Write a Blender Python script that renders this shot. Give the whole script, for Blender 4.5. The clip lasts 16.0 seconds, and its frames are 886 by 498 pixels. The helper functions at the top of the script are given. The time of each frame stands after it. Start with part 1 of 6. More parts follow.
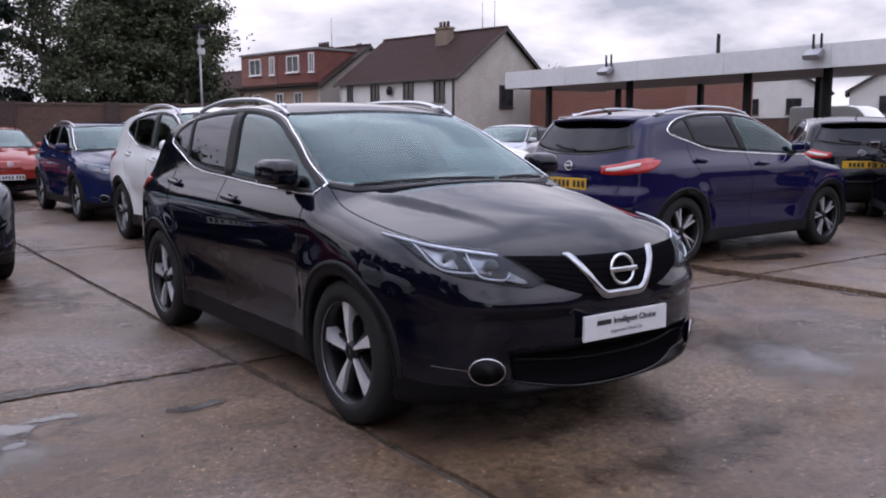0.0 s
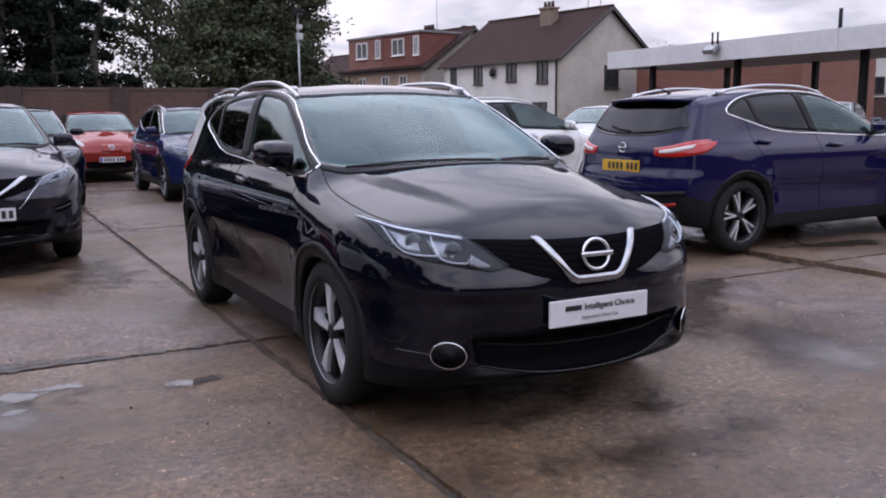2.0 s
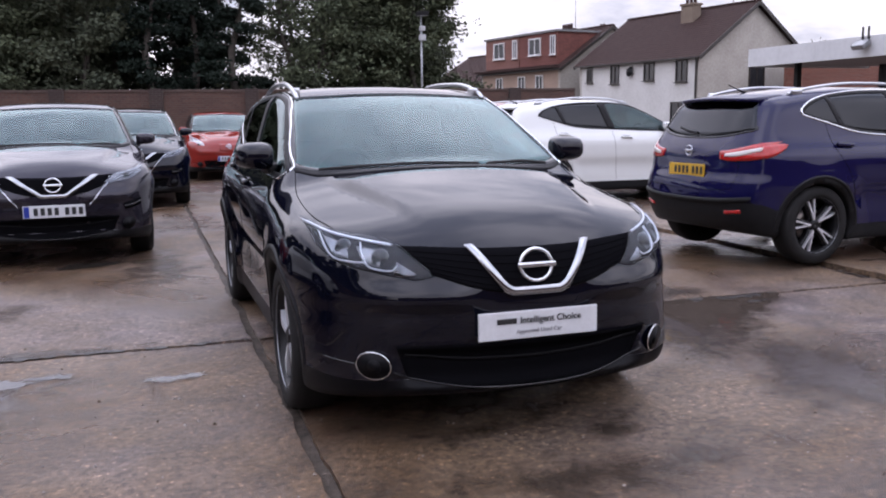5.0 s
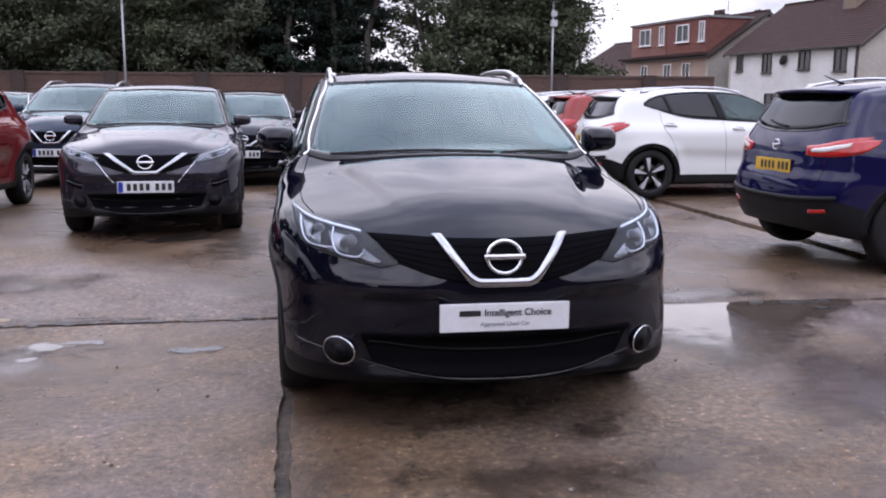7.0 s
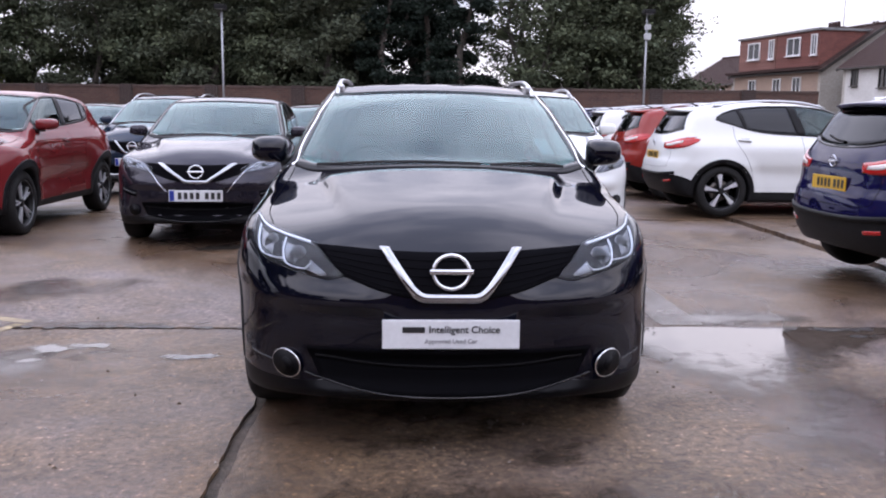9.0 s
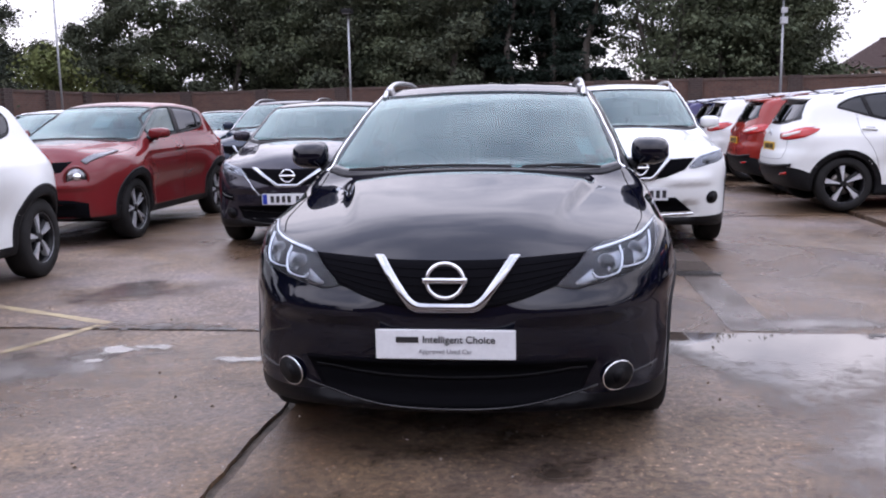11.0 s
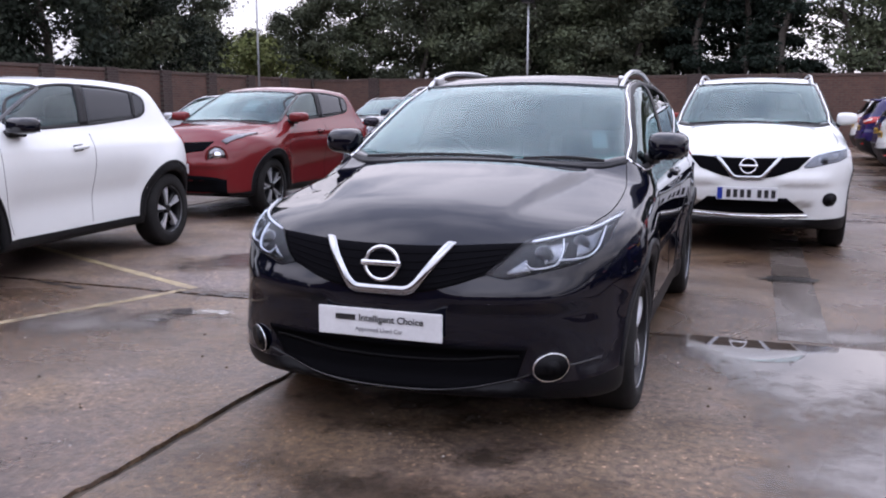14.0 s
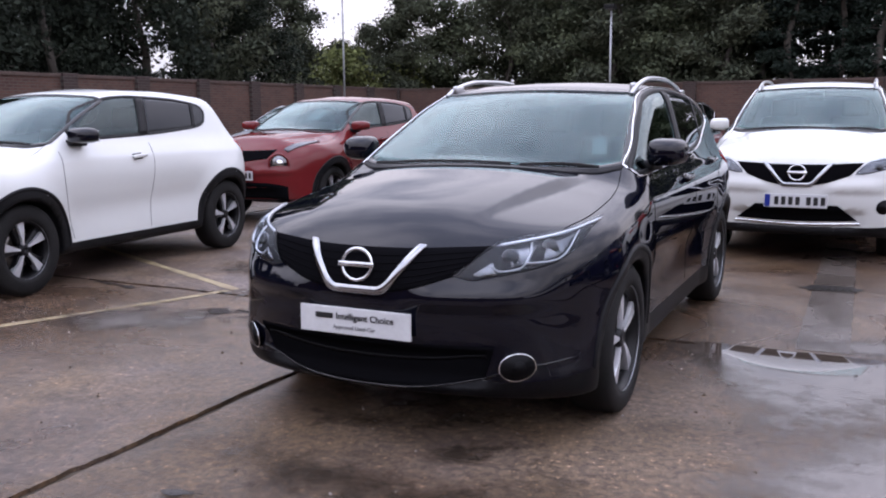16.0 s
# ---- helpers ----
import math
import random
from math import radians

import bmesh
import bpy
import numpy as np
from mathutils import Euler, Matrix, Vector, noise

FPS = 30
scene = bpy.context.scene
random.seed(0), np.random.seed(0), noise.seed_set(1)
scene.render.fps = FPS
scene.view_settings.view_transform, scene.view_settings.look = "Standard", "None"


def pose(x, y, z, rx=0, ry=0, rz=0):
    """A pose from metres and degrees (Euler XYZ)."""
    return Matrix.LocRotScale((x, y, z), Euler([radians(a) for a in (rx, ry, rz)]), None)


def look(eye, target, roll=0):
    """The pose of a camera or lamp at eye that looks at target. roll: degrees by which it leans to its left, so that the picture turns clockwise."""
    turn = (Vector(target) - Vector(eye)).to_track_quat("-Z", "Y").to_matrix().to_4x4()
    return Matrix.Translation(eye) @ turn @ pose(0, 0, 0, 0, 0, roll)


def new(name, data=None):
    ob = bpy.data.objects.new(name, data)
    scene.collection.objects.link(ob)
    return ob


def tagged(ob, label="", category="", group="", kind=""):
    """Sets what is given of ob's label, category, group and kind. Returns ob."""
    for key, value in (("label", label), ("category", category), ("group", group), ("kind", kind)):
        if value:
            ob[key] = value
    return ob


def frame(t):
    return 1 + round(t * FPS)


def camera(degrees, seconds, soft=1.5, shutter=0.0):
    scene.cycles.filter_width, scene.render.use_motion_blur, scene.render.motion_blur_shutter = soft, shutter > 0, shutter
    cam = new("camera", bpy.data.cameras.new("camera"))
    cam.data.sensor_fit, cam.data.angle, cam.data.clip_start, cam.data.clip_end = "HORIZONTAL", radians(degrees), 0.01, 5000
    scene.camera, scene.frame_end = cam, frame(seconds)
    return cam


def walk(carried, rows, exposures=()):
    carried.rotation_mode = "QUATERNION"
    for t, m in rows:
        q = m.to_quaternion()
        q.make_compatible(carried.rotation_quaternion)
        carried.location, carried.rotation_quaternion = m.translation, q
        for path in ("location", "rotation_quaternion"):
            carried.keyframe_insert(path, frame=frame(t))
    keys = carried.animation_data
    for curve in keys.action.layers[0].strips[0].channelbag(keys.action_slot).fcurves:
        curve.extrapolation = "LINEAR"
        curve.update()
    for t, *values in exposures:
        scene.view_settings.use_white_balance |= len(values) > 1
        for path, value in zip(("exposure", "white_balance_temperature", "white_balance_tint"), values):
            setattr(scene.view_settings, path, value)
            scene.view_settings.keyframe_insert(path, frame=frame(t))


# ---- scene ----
cam = camera(53.8, 16.0, soft=2.0)
METRES, EYE, TILT, LEAN, TURN = 4.864, 1.352, -0.44, -0.895, -35.4
START = (-2.811, -4.817)
ROWS = [
    (0.0, 0.0, 0.0, 0.0, -0.14, -7.16, 1.13),
    (0.5, 0.0264, 0.0001, -0.0035, 2.21, -7.75, 0.89),
    (1.0, 0.0517, 0.0104, -0.0037, 3.04, -7.48, 1.05),
    (1.5, 0.084, 0.0138, -0.0011, 3.9, -7.64, 1.45),
    (2.0, 0.1232, 0.0125, -0.0034, 7.09, -8.15, 1.41),
    (2.5, 0.147, 0.0247, -0.0066, 8.92, -7.84, 1.84),
    (3.0, 0.1736, 0.0345, -0.0038, 9.48, -8.22, 1.29),
    (3.5, 0.2126, 0.0368, -0.0027, 11.76, -7.99, 1.12),
    (4.0, 0.2414, 0.0465, -0.0068, 13.32, -8.03, 1.46),
    (6.5, 0.3816, 0.1202, -0.0037, 23.63, -8.13, 0.28),
    (7.0, 0.4186, 0.1328, -0.0065, 26.12, -8.67, 0.23),
    (7.5, 0.4384, 0.1522, -0.0099, 27.44, -8.57, 0.55),
    (8.0, 0.4597, 0.175, -0.0056, 29.15, -8.4, 0.65),
    (8.5, 0.4913, 0.193, -0.0067, 31.9, -7.9, -0.41),
    (9.0, 0.5146, 0.212, -0.0099, 33.0, -7.74, -0.18),
    (11.5, 0.624, 0.3176, -0.0038, 44.47, -8.08, 0.96),
    (12.0, 0.6602, 0.3399, -0.0042, 46.42, -8.21, 0.42),
    (12.5, 0.6777, 0.361, -0.0073, 48.27, -7.56, 1.31),
    (13.0, 0.6938, 0.3835, -0.0035, 49.69, -7.58, 0.76),
    (13.5, 0.725, 0.403, -0.0035, 53.03, -7.91, -0.7),
    (14.0, 0.7438, 0.4244, -0.0065, 55.22, -8.42, 0.07),
    (14.5, 0.7599, 0.4444, -0.0049, 56.69, -7.05, -0.07),
    (15.0, 0.7859, 0.4593, -0.0038, 57.95, -7.68, 0.45),
    (15.5, 0.8138, 0.4742, -0.0043, 59.72, -8.44, -0.11),
    (16.0, 0.8188, 0.4936, -0.0073, 61.4, -7.88, 0.43),
]
walk(cam, [(t, pose(START[0], START[1], EYE, TILT, LEAN, TURN) @ pose(METRES * x, METRES * y, METRES * z, 90 + pitch, roll, yaw)) for t, x, y, z, yaw, pitch, roll in ROWS],
     [(0.0, -0.34, 6440, 25), (3.5, -0.17, 6440, 25), (7.0, 0.06, 6420, 25), (12.5, 0.15, 6400, 25), (16.0, -0.04, 6400, 25)])

# ---- light: bright overcast after rain ----
scene.view_settings.exposure = 0.0
world = bpy.data.worlds.new("overcast_sky")
scene.world = world
world.use_nodes = True
wn, wl = world.node_tree.nodes, world.node_tree.links
sky = wn.new("ShaderNodeTexSky")
sky.sky_type, sky.sun_disc = "NISHITA", False
sky.sun_elevation, sky.sun_rotation = radians(48), radians(200)
wtc, wsep = wn.new("ShaderNodeTexCoord"), wn.new("ShaderNodeSeparateXYZ")
wl.new(wtc.outputs["Generated"], wsep.inputs[0])
# the flat cloud deck in perspective: the direction divided by its height
wup, wdeck = wn.new("ShaderNodeMath"), wn.new("ShaderNodeVectorMath")
wup.operation, wup.inputs[1].default_value = "ADD", 0.28
wdeck.operation = "DIVIDE"
wl.new(wsep.outputs["Z"], wup.inputs[0])
wl.new(wtc.outputs["Generated"], wdeck.inputs[0])
wl.new(wup.outputs[0], wdeck.inputs[1])
cloud = wn.new("ShaderNodeTexNoise")
cloud.inputs["Scale"].default_value, cloud.inputs["Detail"].default_value, cloud.inputs["Roughness"].default_value = 1.7, 7.0, 0.55
cramp = wn.new("ShaderNodeValToRGB")
cramp.color_ramp.elements[0].position, cramp.color_ramp.elements[0].color = 0.38, (5.0, 5.5, 6.3, 1)
cramp.color_ramp.elements[1].position, cramp.color_ramp.elements[1].color = 0.58, (11.2, 11.4, 11.7, 1)
wmix = wn.new("ShaderNodeMixRGB")
wmix.inputs[0].default_value = 0.9
wl.new(wdeck.outputs["Vector"], cloud.inputs["Vector"])
wl.new(cloud.outputs["Fac"], cramp.inputs["Fac"])
wl.new(sky.outputs["Color"], wmix.inputs[1])
wl.new(cramp.outputs["Color"], wmix.inputs[2])
# an overcast deck is brighter overhead than at the horizon
wramp, wmul = wn.new("ShaderNodeValToRGB"), wn.new("ShaderNodeMixRGB")
wmul.blend_type, wmul.inputs[0].default_value = "MULTIPLY", 1.0
wramp.color_ramp.elements[0].position, wramp.color_ramp.elements[0].color = 0.16, (0.97, 0.97, 0.97, 1)
wramp.color_ramp.elements[1].position, wramp.color_ramp.elements[1].color = 0.95, (2.45, 2.62, 2.85, 1)
wl.new(wsep.outputs["Z"], wramp.inputs["Fac"])
wl.new(wmix.outputs["Color"], wmul.inputs[1])
wl.new(wramp.outputs["Color"], wmul.inputs[2])
wl.new(wmul.outputs["Color"], wn["Background"].inputs["Color"])
wn["Background"].inputs["Strength"].default_value = 0.126
sun = new("sun", bpy.data.lights.new("sun", "SUN"))
sun.data.energy, sun.data.angle, sun.data.color = 0.6, radians(170), (1.0, 0.97, 0.93)
sun.matrix_world = look((-2, 1.5, 20), (0, 0, 0))


# ---- materials ----
def mat(name, colour, rough=0.6, colour2=None, scale=6.0, metal=0.0, bump=0.0, bump_scale=60.0, coat=0.0, spec=0.5, coat_rough=0.03, coat_ior=1.5, rough2=None, random_tint=0.0, stretch=None):
    """A Principled material whose colour and roughness vary at two scales, in metres."""
    m = bpy.data.materials.new(name)
    m.use_nodes = True
    n, l = m.node_tree.nodes, m.node_tree.links
    b = n["Principled BSDF"]
    b.inputs["Base Color"].default_value = (*colour, 1)
    b.inputs["Roughness"].default_value, b.inputs["Metallic"].default_value = rough, metal
    b.inputs["Coat Weight"].default_value, b.inputs["Coat Roughness"].default_value = coat, coat_rough
    b.inputs["Specular IOR Level"].default_value, b.inputs["Coat IOR"].default_value = spec, coat_ior
    tc = n.new("ShaderNodeTexCoord")
    vec = tc.outputs["Object"]
    if stretch:
        mp = n.new("ShaderNodeMapping")
        mp.inputs["Scale"].default_value = stretch
        l.new(vec, mp.inputs["Vector"])
        vec = mp.outputs["Vector"]
    if colour2:
        big, small, mix, ramp = n.new("ShaderNodeTexNoise"), n.new("ShaderNodeTexNoise"), n.new("ShaderNodeMath"), n.new("ShaderNodeValToRGB")
        big.inputs["Scale"].default_value, big.inputs["Detail"].default_value = scale, 5
        small.inputs["Scale"].default_value, small.inputs["Detail"].default_value = scale * 9, 6
        mix.operation = "ADD"
        half = n.new("ShaderNodeMath")
        half.operation, half.inputs[1].default_value = "MULTIPLY", 0.5
        for t in (big, small):
            l.new(vec, t.inputs["Vector"])
        l.new(big.outputs["Fac"], mix.inputs[0])
        l.new(small.outputs["Fac"], mix.inputs[1])
        l.new(mix.outputs[0], half.inputs[0])
        ramp.color_ramp.elements[0].position, ramp.color_ramp.elements[0].color = 0.36, (*colour, 1)
        ramp.color_ramp.elements[1].position, ramp.color_ramp.elements[1].color = 0.64, (*colour2, 1)
        l.new(half.outputs[0], ramp.inputs["Fac"])
        out = ramp.outputs["Color"]
        if random_tint:
            info, hsv, mul = n.new("ShaderNodeObjectInfo"), n.new("ShaderNodeHueSaturation"), n.new("ShaderNodeMapRange")
            mul.inputs["To Min"].default_value, mul.inputs["To Max"].default_value = 1 - random_tint, 1 + random_tint
            l.new(info.outputs["Random"], mul.inputs["Value"])
            l.new(mul.outputs["Result"], hsv.inputs["Value"])
            l.new(out, hsv.inputs["Color"])
            out = hsv.outputs["Color"]
        l.new(out, b.inputs["Base Color"])
        if rough2 is not None:
            rr = n.new("ShaderNodeMapRange")
            rr.inputs["From Min"].default_value, rr.inputs["From Max"].default_value = 0.38, 0.6
            rr.inputs["To Min"].default_value, rr.inputs["To Max"].default_value = rough, rough2
            l.new(big.outputs["Fac"], rr.inputs["Value"])
            l.new(rr.outputs["Result"], b.inputs["Roughness"])
    if bump:
        t, bp = n.new("ShaderNodeTexNoise"), n.new("ShaderNodeBump")
        t.inputs["Scale"].default_value, t.inputs["Detail"].default_value = bump_scale, 6
        bp.inputs["Strength"].default_value, bp.inputs["Distance"].default_value = bump, 0.01
        l.new(vec, t.inputs["Vector"])
        l.new(t.outputs["Fac"], bp.inputs["Height"])
        l.new(bp.outputs["Normal"], b.inputs["Normal"])
    return m


def glass(name, tint, gloss_rough=0.0, low=0.045, high=1.0, gloss=(0.90, 1.0, 1.0)):
    """A tinted pane: clear transmission with Fresnel gloss."""
    m = bpy.data.materials.new(name)
    m.use_nodes = True
    n, l = m.node_tree.nodes, m.node_tree.links
    n.remove(n["Principled BSDF"])
    tr, gl, fr, mx = n.new("ShaderNodeBsdfTransparent"), n.new("ShaderNodeBsdfGlossy"), n.new("ShaderNodeLayerWeight"), n.new("ShaderNodeMixShader")
    tr.inputs["Color"].default_value = (*tint, 1)
    gl.inputs["Roughness"].default_value, gl.inputs["Color"].default_value = gloss_rough, (*gloss, 1)
    fr.inputs["Blend"].default_value = 0.5
    pw, mr = n.new("ShaderNodeMath"), n.new("ShaderNodeMapRange")
    pw.operation, pw.inputs[1].default_value = "POWER", 5.0
    mr.inputs["To Min"].default_value, mr.inputs["To Max"].default_value = low, high
    l.new(fr.outputs["Facing"], pw.inputs[0])
    l.new(pw.outputs[0], mr.inputs["Value"])
    l.new(mr.outputs["Result"], mx.inputs[0])
    l.new(tr.outputs[0], mx.inputs[1])
    l.new(gl.outputs[0], mx.inputs[2])
    l.new(mx.outputs[0], n["Material Output"].inputs["Surface"])
    return m


def paint(name, colour, metal=0.0, rough=0.35, ior=1.42):
    """Clear-coated car paint with faint road dust."""
    return mat(name, colour, rough, tuple(min(c * 1.06, c + 0.012) for c in colour), 1.2, metal, coat=1.0, coat_rough=0.0, spec=0.0, coat_ior=ior)


PAINT = {
    "black": paint("black_paint", (0.0018, 0.0022, 0.0060), 0.0, 0.3, 1.45),
    "violet": paint("dark_violet_grey_paint", (0.020, 0.018, 0.026), 0.4, 0.25),
    "blue": paint("ink_blue_paint", (0.0055, 0.005, 0.036)),
    "navy": paint("navy_blue_paint", (0.008, 0.013, 0.05)),
    "slate": paint("slate_blue_paint", (0.012, 0.022, 0.04)),
    "white": paint("white_paint", (0.64, 0.65, 0.635)),
    "red": paint("dark_red_paint", (0.130, 0.015, 0.016)),
    "orange": paint("orange_red_paint", (0.21, 0.022, 0.016)),
    "silver": paint("silver_paint", (0.45, 0.46, 0.48), 0.5),
    "purple": paint("violet_blue_paint", (0.02, 0.016, 0.075)),
    "grey": paint("grey_paint", (0.06, 0.065, 0.07), 0.4),
}
PLASTIC = mat("black_plastic", (0.006, 0.006, 0.007), 0.5, (0.010, 0.010, 0.011), 20, bump=0.15, bump_scale=400, spec=0.18)
SATIN_BLACK = mat("satin_black_bumper", (0.003, 0.003, 0.004), 0.45, (0.005, 0.005, 0.006), 6, spec=0.12)
GLOSS_BLACK = mat("gloss_black_trim", (0.006, 0.006, 0.007), 0.08, spec=0.5)
MESH_BLACK = mat("grille_black", (0.005, 0.005, 0.006), 0.9, spec=0.0)
GRILLE_BAR = mat("grille_bar_black", (0.005, 0.005, 0.006), 0.8, spec=0.0)
RUBBER = mat("tyre_rubber", (0.007, 0.007, 0.007), 0.75, (0.014, 0.013, 0.013), 15, bump=0.2, bump_scale=120, spec=0.25)
CHROME_SOFT = mat("soft_chrome", (0.74, 0.75, 0.77), 0.2, (0.68, 0.69, 0.71), 12, metal=0.95)
CHROME = mat("chrome", (0.78, 0.79, 0.80), 0.08, metal=1.0)
SATIN = mat("satin_aluminium", (0.55, 0.56, 0.58), 0.28, (0.5, 0.51, 0.53), 12, metal=1.0)
ALLOY = mat("machined_alloy", (0.72, 0.73, 0.76), 0.36, (0.64, 0.65, 0.68), 30, metal=0.6)
ALLOY_GREY = mat("silver_painted_alloy", (0.34, 0.35, 0.37), 0.34, (0.26, 0.27, 0.29), 30, metal=0.8)
ALLOY_DARK = mat("dark_alloy", (0.007, 0.007, 0.008), 0.4, spec=0.25)
DISC = mat("brake_disc_steel", (0.25, 0.24, 0.23), 0.35, (0.18, 0.15, 0.13), 30, metal=0.8)
WINDSCREEN = glass("windscreen_glass", (0.62, 0.75, 0.75), low=0.038, gloss=(0.86, 0.97, 0.98))
SIDE_GLASS = glass("side_glass", (0.42, 0.50, 0.51), low=0.042)
PRIVACY = glass("privacy_glass", (0.035, 0.038, 0.042), low=0.036, gloss=(0.92, 0.95, 1.0))
LENS = glass("lamp_lens", (0.9, 0.92, 0.94), low=0.010, high=0.06, gloss=(1, 1, 1))
LAMP_IN = mat("lamp_reflector", (0.34, 0.34, 0.35), 0.22, (0.07, 0.07, 0.074), 14, metal=0.9)
LIGHT_GUIDE = mat("white_light_guide", (0.70, 0.72, 0.76), 0.22, (0.62, 0.64, 0.68), 12, coat=0.6)
LAMP_GREY = mat("grey_lamp_housing", (0.22, 0.22, 0.235), 0.25, (0.10, 0.10, 0.11), 9, metal=0.5)
V_CHROME = mat("grille_chrome", (0.40, 0.41, 0.43), 0.06, (0.34, 0.35, 0.37), 12, metal=1.0)
BADGE = mat("badge_silver", (0.62, 0.63, 0.65), 0.18, metal=0.95)
LAMP_DARK = mat("lamp_bezel", (0.012, 0.012, 0.014), 0.45, spec=0.2)
RED_LENS = mat("red_lamp_lens", (0.44, 0.015, 0.012), 0.12, (0.28, 0.007, 0.006), 30, coat=1.0, spec=0.1)
CLEAR_LENS = mat("clear_lamp_lens", (0.62, 0.55, 0.5), 0.1, (0.45, 0.4, 0.38), 40, coat=1.0)
INTERIOR = mat("dark_upholstery", (0.018, 0.018, 0.02), 0.8, (0.03, 0.03, 0.032), 25, bump=0.2, bump_scale=300)
PLATE_W = mat("white_plate", (0.62, 0.63, 0.64), 0.35, (0.55, 0.56, 0.57), 8)
PLATE_Y = mat("yellow_plate", (0.62, 0.36, 0.02), 0.35, (0.52, 0.3, 0.02), 8)
PLATE_B = mat("blue_band", (0.01, 0.03, 0.25), 0.35)
INK = mat("black_ink", (0.012, 0.012, 0.013), 0.5)
GREY_INK = mat("grey_ink", (0.22, 0.22, 0.23), 0.5)
PAPER = mat("white_paper", (0.13, 0.155, 0.175), 0.7, (0.11, 0.13, 0.15), 12)

# ---- mesh helpers ----
def mesh_from(name, verts, faces, smooth=True, normals=None):
    me = bpy.data.meshes.new(name)
    me.from_pydata([tuple(map(float, v)) for v in verts], [], [tuple(map(int, f)) for f in faces])
    me.validate()
    if smooth:
        me.polygons.foreach_set("use_smooth", [True] * len(me.polygons))
    if normals is not None:
        me.normals_split_custom_set_from_vertices([tuple(map(float, n)) for n in normals])
    me.update()
    return me


def put(name, me, material, parent=None, label="", place=None):
    """Links a mesh as one object under parent, with its own material slot."""
    ob = new(name, me)
    if not me.materials:
        me.materials.append(material)
    ob.material_slots[0].link = "OBJECT"
    ob.material_slots[0].material = material
    if parent:
        ob.parent = parent
    if place is not None:
        ob.matrix_basis = place
    return tagged(ob, label)


def part(name, bm, material, parent, label="", smooth=False):
    me = bpy.data.meshes.new(name)
    bmesh.ops.recalc_face_normals(bm, faces=bm.faces)
    bm.to_mesh(me)
    bm.free()
    if smooth:
        me.polygons.foreach_set("use_smooth", [True] * len(me.polygons))
    return put(name, me, material, parent, label)


def thing(name, label, category, place=None, group="", kind=""):
    ob = new(name)
    if place is not None:
        ob.matrix_basis = place
    return tagged(ob, label, category, group, kind)


def box_bm(bm, centre, size, turn=0.0, bevel=0.0):
    m = Matrix.Translation(centre) @ Matrix.Rotation(turn, 4, "Z") @ Matrix.Diagonal((*size, 1))
    made = bmesh.ops.create_cube(bm, size=1, matrix=m)["verts"]
    if bevel:
        edges = list({e for v in made for e in v.link_edges})
        bmesh.ops.bevel(bm, geom=edges, offset=bevel, segments=2, affect="EDGES", profile=0.7)


def box(centre, size, turn=0.0, bevel=0.0):
    bm = bmesh.new()
    box_bm(bm, centre, size, turn, bevel)
    return bm


def tube(points, radius, sides=8, flat=1.0):
    """Vertices and faces of a tube along 3D points; flat squeezes it along z."""
    pts = [Vector(p) for p in points]
    verts, faces = [], []
    for i, p in enumerate(pts):
        d = (pts[min(i + 1, len(pts) - 1)] - pts[max(i - 1, 0)]).normalized()
        side = d.cross(Vector((0, 0, 1)))
        side = side.normalized() if side.length > 1e-4 else Vector((1, 0, 0))
        up = side.cross(d)
        r = radius[i] if isinstance(radius, (list, tuple)) else radius
        for k in range(sides):
            a = 2 * math.pi * k / sides
            verts.append(p + side * (r * math.cos(a)) + up * (r * flat * math.sin(a)))
    for i in range(len(pts) - 1):
        for k in range(sides):
            a, b = i * sides + k, i * sides + (k + 1) % sides
            faces.append((a, b, b + sides, a + sides))
    faces.append(tuple(range(sides))[::-1])
    faces.append(tuple(range(len(verts) - sides, len(verts))))
    return verts, faces


def lathe(profile, steps=48):
    """A ring round the x axis from (x, r) points; closed profile."""
    verts, faces, n = [], [], len(profile)
    for i in range(steps):
        a = 2 * math.pi * i / steps
        verts += [(x, r * math.cos(a), r * math.sin(a)) for x, r in profile]
    for i in range(steps):
        for k in range(n):
            a, b = i * n + k, i * n + (k + 1) % n
            c, d = ((i + 1) % steps) * n + (k + 1) % n, ((i + 1) % steps) * n + k
            faces.append((a, d, c, b))
    return verts, faces


# ---- car bodies: one smooth solid, nose towards -y, in the hatchback's own space ----
def curve(knots):
    """A smooth monotone curve through (x, y) knots, as a function of arrays."""
    k = np.array(knots, float)
    x, y = k[:, 0], k[:, 1]
    h, d = np.diff(x), np.diff(y) / np.diff(x)
    m = np.zeros(len(x))
    m[0], m[-1] = d[0], d[-1]
    for i in range(1, len(x) - 1):
        if d[i - 1] * d[i] > 0:
            w1, w2 = 2 * h[i] + h[i - 1], h[i] + 2 * h[i - 1]
            m[i] = (w1 + w2) / (w1 / d[i - 1] + w2 / d[i])
    xs = np.linspace(x[0], x[-1], 900)
    i = np.clip(np.searchsorted(x, xs, side="right") - 1, 0, len(h) - 1)
    t = (xs - x[i]) / h[i]
    ys = (2 * t**3 - 3 * t**2 + 1) * y[i] + (t**3 - 2 * t**2 + t) * h[i] * m[i] + (3 * t**2 - 2 * t**3) * y[i + 1] + (t**3 - t**2) * h[i] * m[i + 1]
    ker = np.exp(-np.linspace(-2, 2, 25) ** 2)
    ys = np.convolve(np.pad(ys, 12, mode="reflect", reflect_type="odd"), ker / ker.sum(), "valid")
    return lambda q: np.interp(q, xs, ys)


def step(a, b, v):
    t = np.clip((v - a) / (b - a), 0, 1)
    return t * t * (3 - 2 * t)


